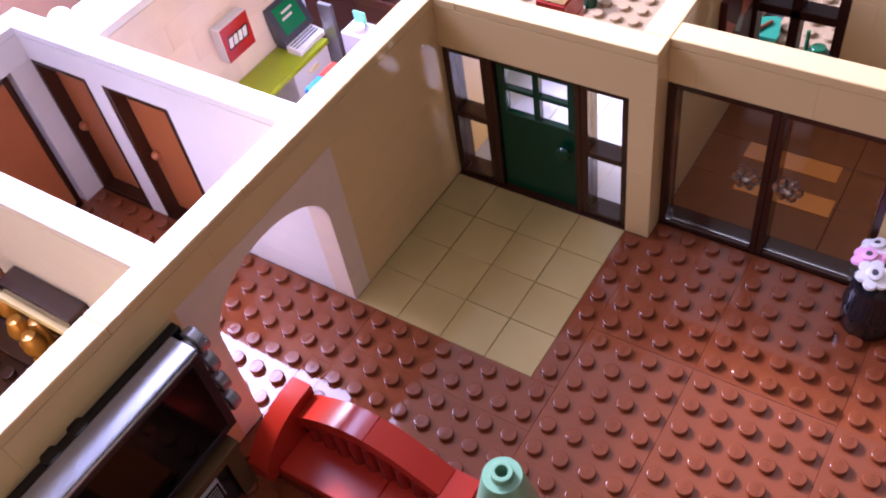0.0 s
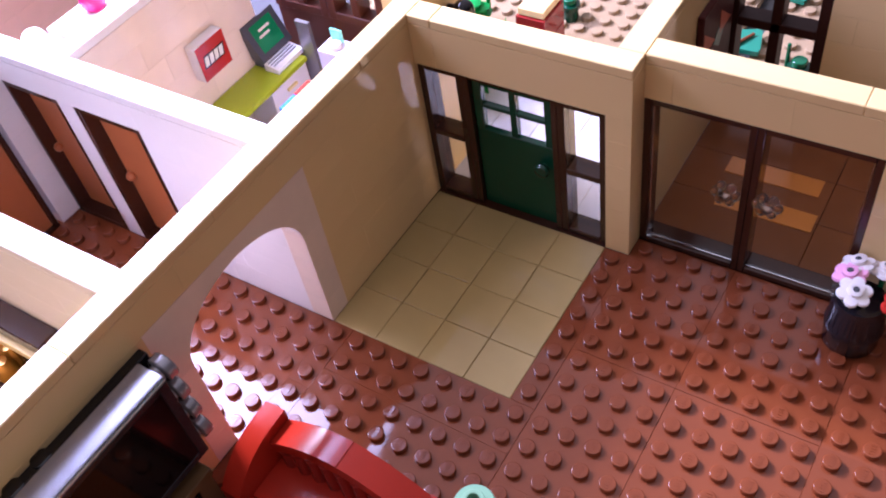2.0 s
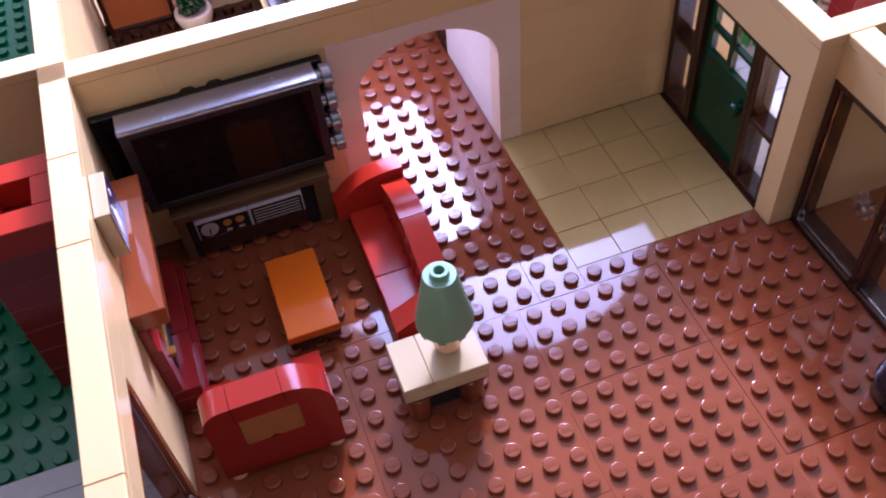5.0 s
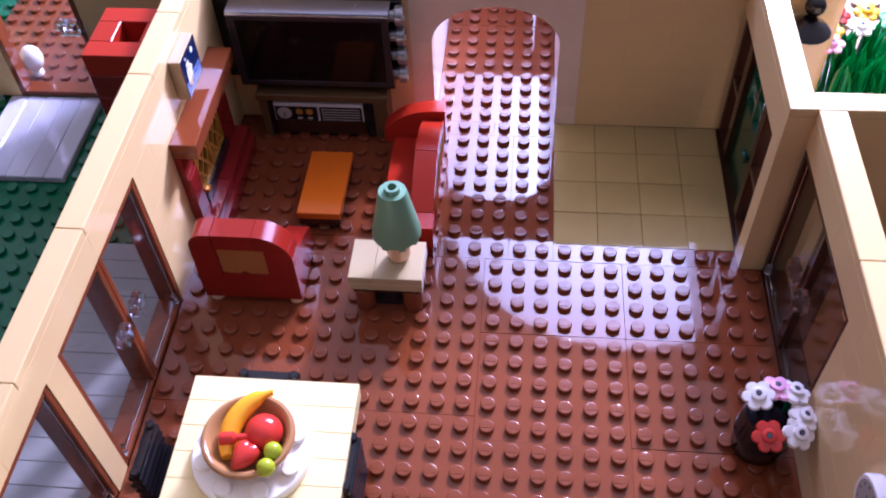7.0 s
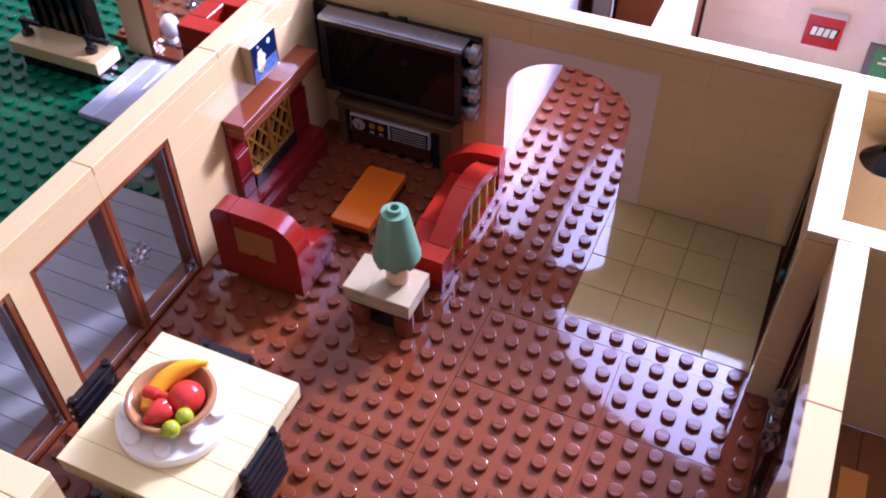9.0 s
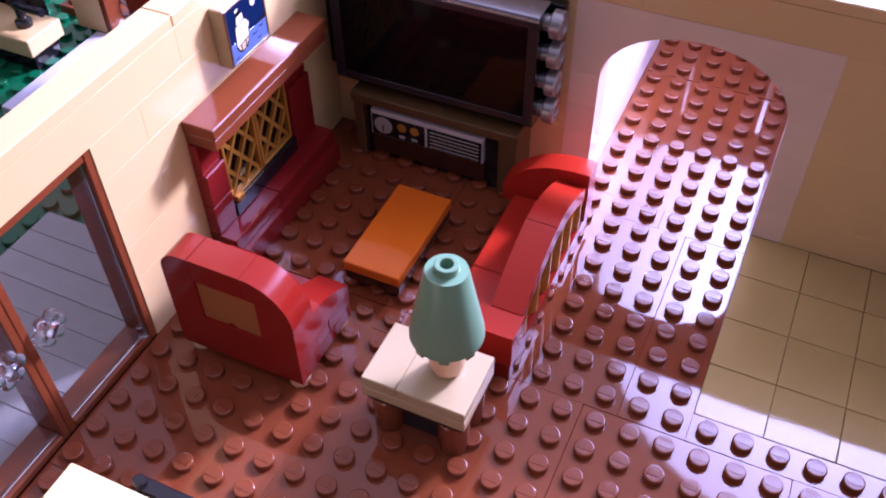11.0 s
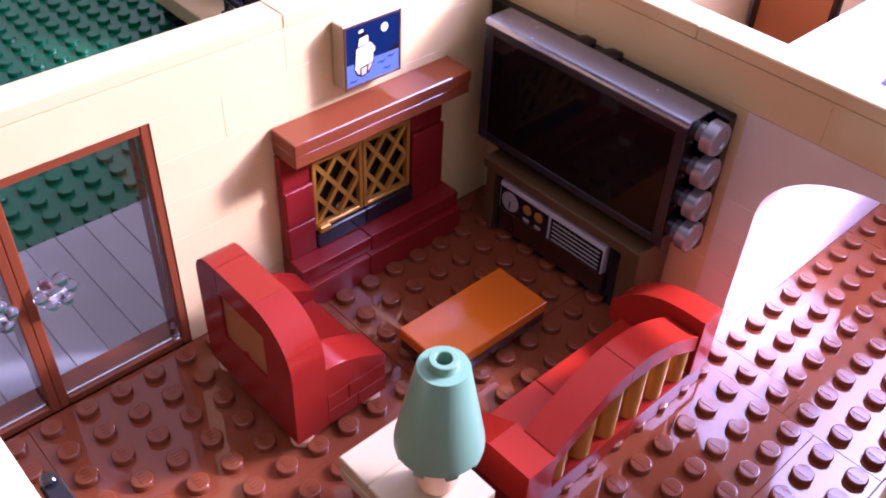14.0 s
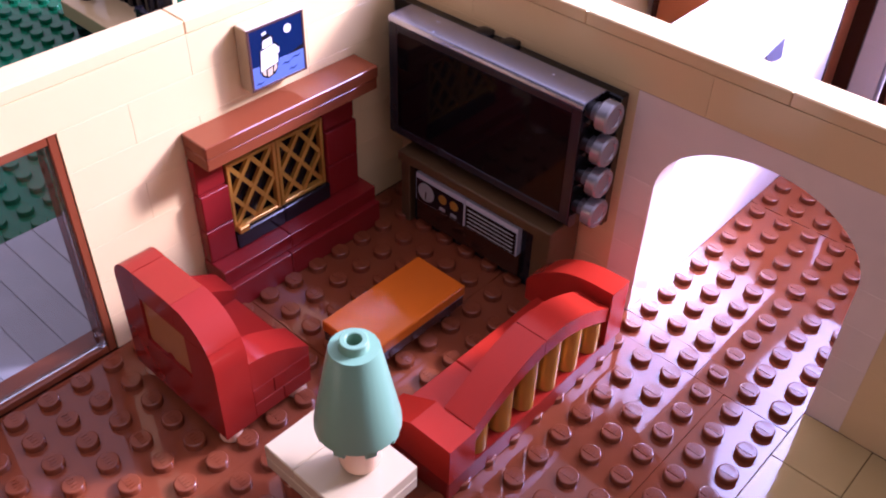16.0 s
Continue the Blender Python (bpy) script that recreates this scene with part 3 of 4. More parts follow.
tv = thing("television", (-15.6, 6.5, 2.9), "large black television with four silver side knobs", "television")
part("back_panel", cbox(B(), -0.38, 8.35, 1.1, 1.48, 0.0, 4.46, 0.04), GLOSSBLACK, tv, "black back panel")
part("stand", cbox(B(), 0.6, 7.2, 0.4, 1.09, 0.0, 0.27, 0.04), BLACK, tv)
body = B()
prism(body, [(0.1, 0.28), (0.0, 0.42), (0.0, 4.2), (0.12, 4.46), (0.3, 4.5), (1.09, 4.5), (1.09, 0.28)], 0.52, 7.9, "yz")
part("case", body, GLOSSBLACK, tv, "glossy black case", sharp=25)
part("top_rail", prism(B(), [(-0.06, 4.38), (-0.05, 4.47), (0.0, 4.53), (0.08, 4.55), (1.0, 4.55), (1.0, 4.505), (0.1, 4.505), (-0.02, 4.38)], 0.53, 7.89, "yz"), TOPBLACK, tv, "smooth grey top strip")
part("screen", cbox(B(), 0.9, 7.55, -0.035, 0.01, 0.72, 4.12, 0.02), SCREEN, tv, "black glossy screen")
for name, a in (("left_rim", (0.54, 0.9, -0.05, 0.01, 0.44, 4.34)), ("right_rim", (7.55, 7.88, -0.05, 0.01, 0.44, 4.34)), ("top_rim", (0.9, 7.55, -0.05, 0.01, 4.12, 4.34)), ("bottom_rim", (0.9, 7.55, -0.05, 0.01, 0.44, 0.72))):
    part(name, cbox(B(), *a, 0.02), RIM, tv, "dark grey screen rim")
for k in range(4):
    bm = B()
    lathe(bm, [(0, 0), (0.28, 0), (0.28, 0.2), (0.43, 0.22), (0.47, 0.26), (0.47, 0.56), (0.43, 0.61), (0.3, 0.61), (0.28, 0.57), (0, 0.57)], (7.9, 0.62, 0.82 + 1.08 * k), 20, "x")
    part("knob", bm, SILVER, tv, "round silver grey knob")
for x in (3.3, 4.3):
    bm = B()
    lathe(bm, [(0.3, 0), (0.3, 0.1), (0.27, 0.12), (0, 0.12)], (x, 1.28, 4.44), 16)
    part("top_stud", bm, GLOSSBLACK, tv)

radio = thing("radio_cabinet", (-14.5, 6.3, 0), "tan cabinet holding a radio with dials and grille", "cabinet")
part("cabinet_top", cbox(B(), 0, 6.4, -0.05, 1.65, 2.5, 2.88, 0.03), DARKTAN, radio, "brownish tan top plank")
part("side_panel", cbox(B(), 0.05, 0.45, 0.05, 1.6, 0.01, 2.49, 0.03), DARKTAN, radio)
part("side_panel", cbox(B(), 5.7, 6.35, 0.05, 1.6, 0.01, 2.49, 0.03), DARKTAN, radio)
part("interior", cbox(B(), 0.47, 5.68, 0.3, 1.6, 0.01, 2.48, 0.02), BLACK, radio, "black recess")
# reddish brown plate; the darker brown stands in for the shade under the radio
part("plinth", cbox(B(), 0.75, 5.2, 0.12, 0.3, 0.35, 1.2, 0.02), DKBROWN, radio, "reddish brown base plate, coloured darker for shade")
face = part("radio_tile", cbox(cbox(B(), 0.75, 2.93, 0.05, 0.3, 1.2, 2.3, 0.02), 2.95, 5.15, 0.05, 0.3, 1.2, 2.3, 0.02), PALEGREY, radio, "pale grey printed radio front")
bm = cbox(B(), 0.8, 2.9, 0.03, 0.06, 1.24, 2.12, 0.005)
cbox(bm, 3.0, 5.1, 0.03, 0.06, 1.24, 2.12, 0.005)
part("print_ground", bm, BLACK, face, "black print")
part("gauge", disc_cyl(B(), (1.25, 0.015, 1.7), 0.36, 0.02, "y", 20, 0.004), PRINTGREY, face, "round pale gauge")
for x in (2.0, 2.5):
    part("dial", disc_cyl(B(), (x, 0.012, 1.8), 0.18, 0.02, "y", 16, 0.004), GOLD, face, "round amber dial")
    part("button", cbox(B(), x - 0.12, x + 0.12, 0.012, 0.032, 1.34, 1.46, 0.004), PRINTGREY, face)
for k in range(5):
    part("grille_line", cbox(B(), 3.1, 5.0, 0.012, 0.032, 1.32 + 0.16 * k, 1.365 + 0.16 * k, 0.004), PRINTGREY, face, "thin pale grille line")
part("needle", prism(B(), [(1.22, 1.72), (1.28, 1.72), (1.26, 1.42), (1.22, 1.42)], 0.004, 0.016, "xz"), BLACK, face)

ct = thing("coffee_table", (-11.6, 0.2, 0), "low coffee table with a glossy orange top", "coffee table")
part("tabletop", cbox(B(), 0, 2, 0, 4.05, 0.82, 1.2, 0.035), ORANGE, ct)
part("under_plate", cbox(B(), 0.03, 1.97, 0.03, 4.02, 0.42, 0.81, 0.03), DKBROWN, ct, "dark brown plate")
for x in (0.5, 1.5):
    for y in (0.5, 3.5):
        part("leg", disc_cyl(B(), (x, y, 0.0), 0.32, 0.42, n=14), DKBROWN, ct)

# ---- armchair: back towards -y ----
ac = thing("armchair", (-14.87, -4.0, 0), "dark red armchair with a tan panel in its back", "armchair")


def arc(cx, cz, r, a0, a1, n=9):
    return [(cx + r * math.cos(radians(a0 + (a1 - a0) * i / n)), cz + r * math.sin(radians(a0 + (a1 - a0) * i / n))) for i in range(n + 1)]


CR, CL = 1.5, 0.7          # corner rounds of the back
right = [(4.2, 2.8)] + arc(2.7, 2.8, CR, 0, 25.6, 4)
part("backrest", prism(B(), [(0.01, 0.35)] + [(4.2, 0.35)] + right + [(0.01, 3.45)], 0.18, 1.0), SEATRED, ac, sharp=30)
rim = B()
prism(rim, [(0, 0.35), (4.2, 0.35), (4.2, 1.9), (0, 1.9)], 0, 0.18)
prism(rim, [(0, 1.9), (1.05, 1.9), (1.05, 3.45), (0, 3.45)], 0, 0.18)
prism(rim, [(3.05, 1.9), (4.2, 1.9)] + right + [(3.05, 3.45)], 0, 0.18)
part("back_rim", rim, SEATRED, ac, sharp=30)
part("back_top_brick", prism(B(), [(0, 3.46), (0.985, 3.46), (0.985, 4.3)] + arc(0.7, 3.6, CL, 90, 180), 0, 1.0), SEATRED, ac, sharp=30)
part("back_top_brick", cbox(B(), 1.0, 2.69, 0, 1.0, 3.46, 4.3, 0.012), SEATRED, ac)
part("back_top_brick", prism(B(), [(2.705, 3.46), (4.05, 3.46)] + arc(2.7, 2.8, CR, 26, 89.8, 9), 0, 1.0), SEATRED, ac, sharp=30)
pan = prism(B(), [(1.06, 1.95), (1.2, 1.85), (1.75, 1.85), (2.0, 2.05), (2.25, 1.85), (2.85, 1.85), (3.04, 1.95), (3.04, 3.44), (1.06, 3.44)], 0.08, 0.2)
part("back_panel", pan, PANELTAN, ac, "tan panel in the back")
side = [(1.01, 1.46), (2.95, 1.46), (2.95, 1.75)] + [(2.95 - 1.94 * i / 12, 1.75 + 0.75 * math.sin(math.pi / 2 * i / 12)) for i in range(1, 13)]
for x in (0.0, 3.2):
    part("arm", prism(B(), side, x + 0.01, x + 0.99, "yz"), SEATRED, ac, "curved red arm top", sharp=30)
    for y0, y1, z0, z1 in ((1.01, 1.99, 0.36, 0.88), (2.0, 2.95, 0.36, 0.88), (1.01, 1.7, 0.89, 1.45), (1.71, 2.95, 0.89, 1.45)):
        part("arm_brick", cbox(B(), x + 0.01, x + 0.99, y0, y1, z0, z1, 0.015), SEATRED, ac)
part("seat", cbox(B(), 1.0, 3.2, 1.0, 2.9, 0.35, 1.5, 0.05), SEATRED, ac)
for x in (0.36, 3.86):
    for y in (0.36, 2.6):
        part("foot", disc_cyl(B(), (x, y, 0.0), 0.33, 0.36, n=14), FLESH, ac, "pale round foot")

# ---- sofa: seat faces -x ----
so = thing("sofa", (-7.8, -1.25, 0), "dark red sofa with an arched back on gold spindles", "sofa")
part("base", cbox(B(), 0.05, 2.5, 0.05, 7.45, 0.02, 0.8, 0.04), SEATRED, so)
for a, b in ((1.0, 3.0), (3.02, 6.66)):
    part("seat_tile", cbox(B(), 0.05, 1.6, a, b, 0.81, 1.2, 0.035), RED, so, "smooth red seat tile")


def arch_top(y, lo=1.98, peak=3.25):
    f = (y - 0.95) / 5.4
    return lo + (peak - lo) * math.sin(math.pi * min(1, max(0, 0.04 + 0.82 * f)))


for a, b in ((0.95, 3.65), (3.68, 6.66)):
    ys = [a + (b - a) * i / 12 for i in range(13)]
    part("back_arch", prism(B(), [(y, arch_top(y)) for y in ys] + [(y, arch_top(y) - 0.55) for y in ys[::-1]], 1.5, 2.5, "yz"), RED, so, "curved red top of the back", sharp=25)
for k in range(9):
    y = 1.3 + 0.61 * k
    part("back_post", lathe(B(), [(0.29, 0.82), (0.29, arch_top(y) - 0.58), (0, arch_top(y) - 0.58)], (1.72, y, 0), 14), SEATRED, so, "round dark red post inside the back")
for k in range(6):
    y = 1.42 + 0.98 * k
    part("spindle", lathe(B(), [(0.31, 0.82), (0.31, arch_top(y) - 0.6), (0, arch_top(y) - 0.6)], (2.18, y, 0), 16), GOLD, so, "pearl gold spindle")
farm = [(-0.4, 0.82), (2.55, 0.82)] + [(2.55 - 2.95 * i / 14, 1.6 + 1.25 * (1 - (i / 14) ** 3)) for i in range(15)]
part("arm", prism(B(), farm, 6.68, 7.48), RED, so, "curved red arm", sharp=25)
narm = [(0.0, 0.82), (2.55, 0.82), (2.55, 2.1), (1.2, 2.1), (0.0, 1.45)]
part("arm", prism(B(), narm, 0.02, 0.98), RED, so, "sloped red arm", sharp=25)

# ---- side table and lamp ----
stb = thing("side_table", (-8.45, -4.3, 0), "small side table with tan tile top and dark base", "side table")
part("base", cbox(B(), 0.6, 2.45, 0.5, 1.7, 0.01, 1.35, 0.04), BLACK, stb, "black core")
for x in (0.52, 2.53):
    for y in (0.52, 1.58):
        part("leg", lathe(B(), [(0, 0), (0.4, 0), (0.44, 0.05), (0.46, 1.3), (0.42, 1.35), (0, 1.35)], (x, y, 0), 20), BROWN, stb, "round brown leg")
part("under_plate", cbox(B(), 0.0, 3.05, 0.0, 2.1, 1.62, 2.0, 0.03), GREYTAN, stb)
part("under_plate", cbox(B(), 0.1, 2.95, 0.1, 2.0, 1.36, 1.62, 0.03), DKBROWN, stb)
part("top_tile", cbox(B(), 0.0, 1.03, 0.0, 2.1, 2.01, 2.4, 0.03), GREYTAN, stb)
part("top_tile", cbox(B(), 1.04, 3.05, 0.0, 2.1, 2.01, 2.4, 0.03), GREYTAN, stb)
lamp = thing("table_lamp", (-6.45, -3.05, 2.4), "table lamp with a sand green cone shade", "lamp")
part("stem", lathe(B(), [(0, 0), (0.3, 0), (0.44, 0.1), (0.5, 0.3), (0.52, 1.6), (0, 1.6)], (0, 0, 0), 24), FLESH, lamp, "pale nougat stem")
part("shade", lathe(B(), [(0.55, 1.48), (0.93, 1.48), (0.99, 1.53), (0.98, 1.7), (0.56, 3.85), (0.54, 3.9), (0.33, 3.9), (0.31, 3.93), (0.31, 4.1), (0.29, 4.12), (0.19, 4.12), (0.17, 4.1), (0.17, 3.6), (0, 3.6)], (0, 0, 0), 32), SANDGREEN, lamp, "sand green cone shade with a hollow stud")

shade_ob = next(o for o in lamp.children if o.name.startswith("shade"))
for k in range(8):
    a = radians(45 * k + 20)
    tooth = cbox(B(), -0.14, 0.14, -0.05, 0.05, 1.33, 1.5, 0.02)
    bmesh.ops.translate(tooth, verts=tooth.verts, vec=(0, 0.9, 0))
    bmesh.ops.rotate(tooth, verts=tooth.verts, matrix=Matrix.Rotation(a, 3, "Z"))
    part("rim_tooth", tooth, SANDGREEN, shade_ob)

# ---- dining table ----
dt = thing("dining_table", (-13, -16, 0), "square dining table of cream yellow tiles", "dining table")
for k in range(6):
    part("top_tile", cbox(B(), 0.01, 5.99, k + 0.004, k + 0.996, 3.2, 3.6, 0.018), CREAM, dt, "long cream tile")
part("top_plate", cbox(B(), 0.02, 5.98, 0.02, 5.98, 2.8, 3.19, 0.03), CREAM, dt)
for x in (0.7, 5.1):
    for y in (0.7, 4.6):
        part("leg", lathe(B(), [(0, 0), (0.45, 0), (0.45, 0.5), (0.36, 0.6), (0.36, 2.4), (0.45, 2.5), (0.45, 2.8), (0, 2.8)], (x, y, 0), 16), CREAM, dt)


def chair(at, turn):
    """A chair whose backrest stands at its -y side."""
    c = thing("dining_chair", at, "black plastic dining chair with ribbed back", "chair", "chairs round the dining table", turn=turn)
    part("seat", cbox(B(), -1.0, 1.0, -0.9, 0.9, 1.5, 1.85, 0.05), BLACK, c)
    for x in (-0.8, 0.8):
        for y in (-0.7, 0.7):
            part("leg", cbox(B(), x - 0.15, x + 0.15, y - 0.15, y + 0.15, 0.0, 1.5, 0.03), BLACK, c)
    bk = prism(B(), [(-1.0, 0.6), (1.0, 0.6), (1.05, 3.2), (0.9, 3.36), (-0.9, 3.36), (-1.05, 3.2)], -1.02, -0.72)
    bp = part("backrest", bk, BLACK, c)
    for x in (-0.92, 0.92):
        part("post_top", lathe(B(), [(0, 3.2), (0.17, 3.2), (0.17, 3.46), (0.13, 3.5), (0, 3.5)], (x, -0.87, 0), 12), BLACK, bp, "round black post end")
    for k in range(6):
        part("back_rib", cbox(B(), -1.08, 1.08, -1.14, -0.66, 0.75 + 0.44 * k, 1.0 + 0.44 * k, 0.05), BLACK, bp)
    return c


for at, turn in (((-10.4, -10.55, 0), 180), ((-13.3, -12.9, 0), -90), ((-7.85, -12.95, 0), 90), ((-10.1, -15.6, 0), 0)):
    chair(at, turn)

tmp = B()
stud(tmp, 0, 0, 0, False)
stud_mesh = finish(tmp, "plate_stud", PLATEWHITE)
plate = B()
lathe(plate, [(0, 0), (1.9, 0), (2.0, 0.06), (2.0, 0.34), (1.95, 0.4), (0, 0.4)], (0, 0, 0), 40)
pl = single("round_plate", plate, PLATEWHITE, (-10.2, -13.05, 3.6), "round white studded plate on the dining table", "plate")
for k in range(8):
    a = 6.28318 * (k + 0.5) / 8
    part("plate_stud", stud_mesh, PLATEWHITE, pl, at=(1.58 * math.cos(a), 1.58 * math.sin(a), 0.4))
bowl = lathe(B(), [(0, 0), (0.7, 0), (0.8, 0.08), (1.4, 0.46), (1.55, 0.74), (1.56, 0.84), (1.5, 0.92), (1.42, 0.94), (1.33, 0.9), (1.22, 0.72), (1.08, 0.46), (0.75, 0.22), (0, 0.18)], (0, 0, 0), 40)
single("fruit_bowl", bowl, plastic("caramel_plastic", (0.40, 0.20, 0.08), 0.1, ior=1.55), (-10.15, -12.95, 4.0), "caramel brown bowl full of fruit on a white plate", "bowl")
single("apple", sphere(B(), (0, 0, 0), 0.64, 24, 0.88), BRIGHTRED, (-9.68, -12.75, 4.75), "round red apple in the bowl", "apple")
ban = B()
ring = None
for i in range(17):
    f = i / 16
    a = radians(200 - 98 * f)
    cx, cy, cz = 1.62 * math.cos(a), 1.62 * math.sin(a), 0.62 * f
    r = 0.36 * (math.sin(math.pi * min(0.93, 0.12 + 0.86 * f)) ** 0.6) * (1.0 if f < 0.86 else 0.75)
    n = (math.cos(a), math.sin(a), 0)
    new_ring = [ban.verts.new((cx + n[0] * r * math.cos(6.283 * k / 12), cy + n[1] * r * math.cos(6.283 * k / 12), cz + r * math.sin(6.283 * k / 12))) for k in range(12)]
    if ring:
        for k in range(12):
            ban.faces.new((ring[k], ring[(k + 1) % 12], new_ring[(k + 1) % 12], new_ring[k]))
    else:
        ban.faces.new(new_ring[::-1])
    ring = new_ring
ban.faces.new(ring)
bmesh.ops.recalc_face_normals(ban, faces=ban.faces)
single("banana", ban, plastic("banana_yellow_plastic", (0.95, 0.44, 0.012), 0.16), (-9.2, -13.1, 4.62), "orange yellow banana leaning in the bowl", "banana")
straw = thing("strawberry", (-10.02, -13.55, 4.92), "pointed red strawberry in the bowl", "strawberry", turn=-25)
for x, tilt in ((-0.2, -14), (0.2, 14)):
    half = lathe(B(), [(0, 0), (0.2, 0.03), (0.3, 0.2), (0.31, 0.4), (0.24, 0.75), (0.1, 0.98), (0, 1.04)], (0, 0, 0), 18)
    bmesh.ops.rotate(half, verts=half.verts, matrix=Matrix.Rotation(radians(90), 3, "X"))
    bmesh.ops.rotate(half, verts=half.verts, matrix=Matrix.Rotation(radians(-tilt), 3, "Z"))
    bmesh.ops.translate(half, verts=half.verts, vec=(x, 0.25, 0.0))
    part("fruit_half", half, BRIGHTRED, straw, "glossy red half")
part("leaf", lathe(B(), [(0, 0), (0.2, 0.02), (0.26, 0.08), (0, 0.14)], (-0.32, 0.12, -0.1), 10), YELLOW, straw, "orange yellow calyx")
single("red_stalk", lathe(B(), [(0, 0), (0.2, 0), (0.24, 0.1), (0.22, 0.45), (0.13, 0.55), (0.1, 1.0), (0, 1.0)], (0, 0, 0), 14, "x"), BRIGHTRED, (-11.02, -13.2, 4.95), "red stick of fruit in the bowl", "fruit", turn=10)
for at in ((-9.2, -13.5, 4.92), (-9.3, -14.1, 4.95)):
    single("green_grape", sphere(B(), (0, 0, 0), 0.31, 18), LIME, at, "round lime green fruit beside the apple", "fruit", "green fruit")


# ---- flower vase ----
vase = single("flower_vase", lathe(B(), [(0, 0), (0.8, 0), (0.92, 0.15), (0.97, 0.9), (1.0, 1.0), (1.0, 1.2), (0.95, 1.3), (0.92, 2.1), (0.84, 2.4), (0.7, 2.4), (0.7, 2.2), (0, 2.2)], (0, 0, 0), 28), BLACK, (7.6, -9.6, 0), "glossy black barrel vase of flowers", "vase")


def flower(at, mat, label, tilt=(0, 0), size=1.0, group="flowers in the vase"):
    f = thing("flower", at, label, "flower", group)
    f.matrix_world = pose(*[S * a for a in at], tilt[0], tilt[1], 0)
    bm = B()
    for k in range(6):
        a = 6.28318 * k / 6
        lathe(bm, [(0, 0), (0.2, 0.0), (0.24, 0.06), (0.2, 0.15), (0, 0.17)], (0.36 * size * math.cos(a), 0.36 * size * math.sin(a), 0), 12)
    disc_cyl(bm, (0, 0, 0), 0.3, 0.16, n=16)
    part("petals", bm, mat, f)
    part("flower_centre", lathe(B(), [(0.26, 0.15), (0.26, 0.3), (0.2, 0.33), (0.12, 0.33), (0.1, 0.28), (0, 0.28)], (0, 0, 0), 14), mat, f)
    part("eye", disc_cyl(B(), (0, 0, 0.28), 0.1, 0.06, n=10, c=0.01), DKGREY, f, "dark centre")
    part("stalk", disc_cyl(B(), (0, 0, -1.0), 0.1, 1.0, n=8), GREEN, f, "green stalk")


for at, mat, lab, tl in (((7.1, -9.35, 3.1), WHITE, "white flower", (8, -14)), ((7.75, -9.05, 3.1), PINK, "pink flower", (-10, 0)), ((8.35, -9.15, 3.05), WHITE, "white flower beside the pink one", (-12, 12)),
                         ((7.35, -10.7, 2.7), BRIGHTRED, "red flower", (24, -10)), ((8.3, -10.6, 2.8), WHITE, "white flower beside the red one", (18, 14)), ((8.55, -10.0, 2.9), WHITE, "white flower behind", (0, 18))):
    flower(at, mat, lab + " in the vase", tl)


# ---- clock on the bay wall ----
clock = thing("wall_clock", (9, -15.0, 6.5), "round white wall clock with a grey face", "clock")
part("case", lathe(B(), [(0, -0.01), (1.0, -0.01), (1.0, -0.38), (0.95, -0.45), (0, -0.45)][::-1], (0, 0, 0), 36, "x"), WHITE, clock)
dial = part("dial", lathe(B(), [(0, -0.453), (0.84, -0.453), (0.84, -0.44), (0, -0.44)][::-1], (0, 0, 0), 36, "x"), PRINTGREY, clock, "grey dial")
for k in range(12):
    a = radians(30 * k)
    tick = prism(B(), [(0.74 * math.cos(a + e) - 0.09 * f * math.cos(a), 0.74 * math.sin(a + e) - 0.09 * f * math.sin(a)) for e, f in ((-0.03, 0), (0.03, 0), (0.03, 1), (-0.03, 1))], -0.46, -0.452, "yz")
    part("tick", tick, BLACK, dial)
for a, ln in ((50, 0.4), (140, 0.62)):
    c, d = math.cos(radians(a)), math.sin(radians(a))
    part("pointer", prism(B(), [(0.035 * d, -0.035 * c), (ln * c + 0.015 * d, ln * d - 0.015 * c), (ln * c - 0.015 * d, ln * d + 0.015 * c), (-0.035 * d, 0.035 * c)], -0.468, -0.46, "yz"), BLACK, dial, "thin black pointer")

# ---- outside the west wall ----
patio = structure("patio", "light grey plank tiles laid outside the garden doors", "patio")
rnd = random.Random(21)
for j in range(18):
    pt = part("tile", brick_mesh(6, 1, 0.4, PATIO, 0.03), PATIO, patio)
    pt.matrix_basis = pose(-23 * S, (-19 + j) * S, -0.4 * S, rnd.uniform(-0.5, 0.5), rnd.uniform(-0.15, 0.15), 0)
path = structure("path", "light grey plank tiles before the rear window", "path")
for i in range(5):
    part("tile", brick_mesh(1, 6, 0.4, PATHGREY, 0.05), PATHGREY, path, at=(-29.0 + i, 3.0, -0.4))
ch = thing("chimney", (-20.2, 2.6, -0.4), "dark red brick chimney stack with an open top", "chimney")
for k in range(6):
    part("course", cbox(B(), 0.0, 3.2, 0.0, 3.4, 1.2 * k, 1.2 * k + 1.19, 0.03), DKRED, ch)
for a in ((0, 3.2, 0, 1.0), (0, 3.2, 2.4, 3.4), (0, 1.0, 1.0, 2.4), (2.2, 3.2, 1.0, 2.4)):
    part("top_brick", cbox(B(), a[0], a[1], a[2], a[3], 7.2, 8.3, 0.03), RED, ch)
wall("wall_wing", "x", 9, -34, -17, TAN, "tan wall of the rear wing with windows", [(-33, -30), (-28.4, -23.4)], 31)
wg = thing("window_4", (-28.4, 9, 0), "brown-framed window of the rear wing", "window", kind="structure")
bm = frame_bars(B(), 5, 7.54, 0.3, 0.9)
for v in bm.verts:
    v.co = Vector((v.co.y, v.co.x, v.co.z))
bmesh.ops.reverse_faces(bm, faces=bm.faces)
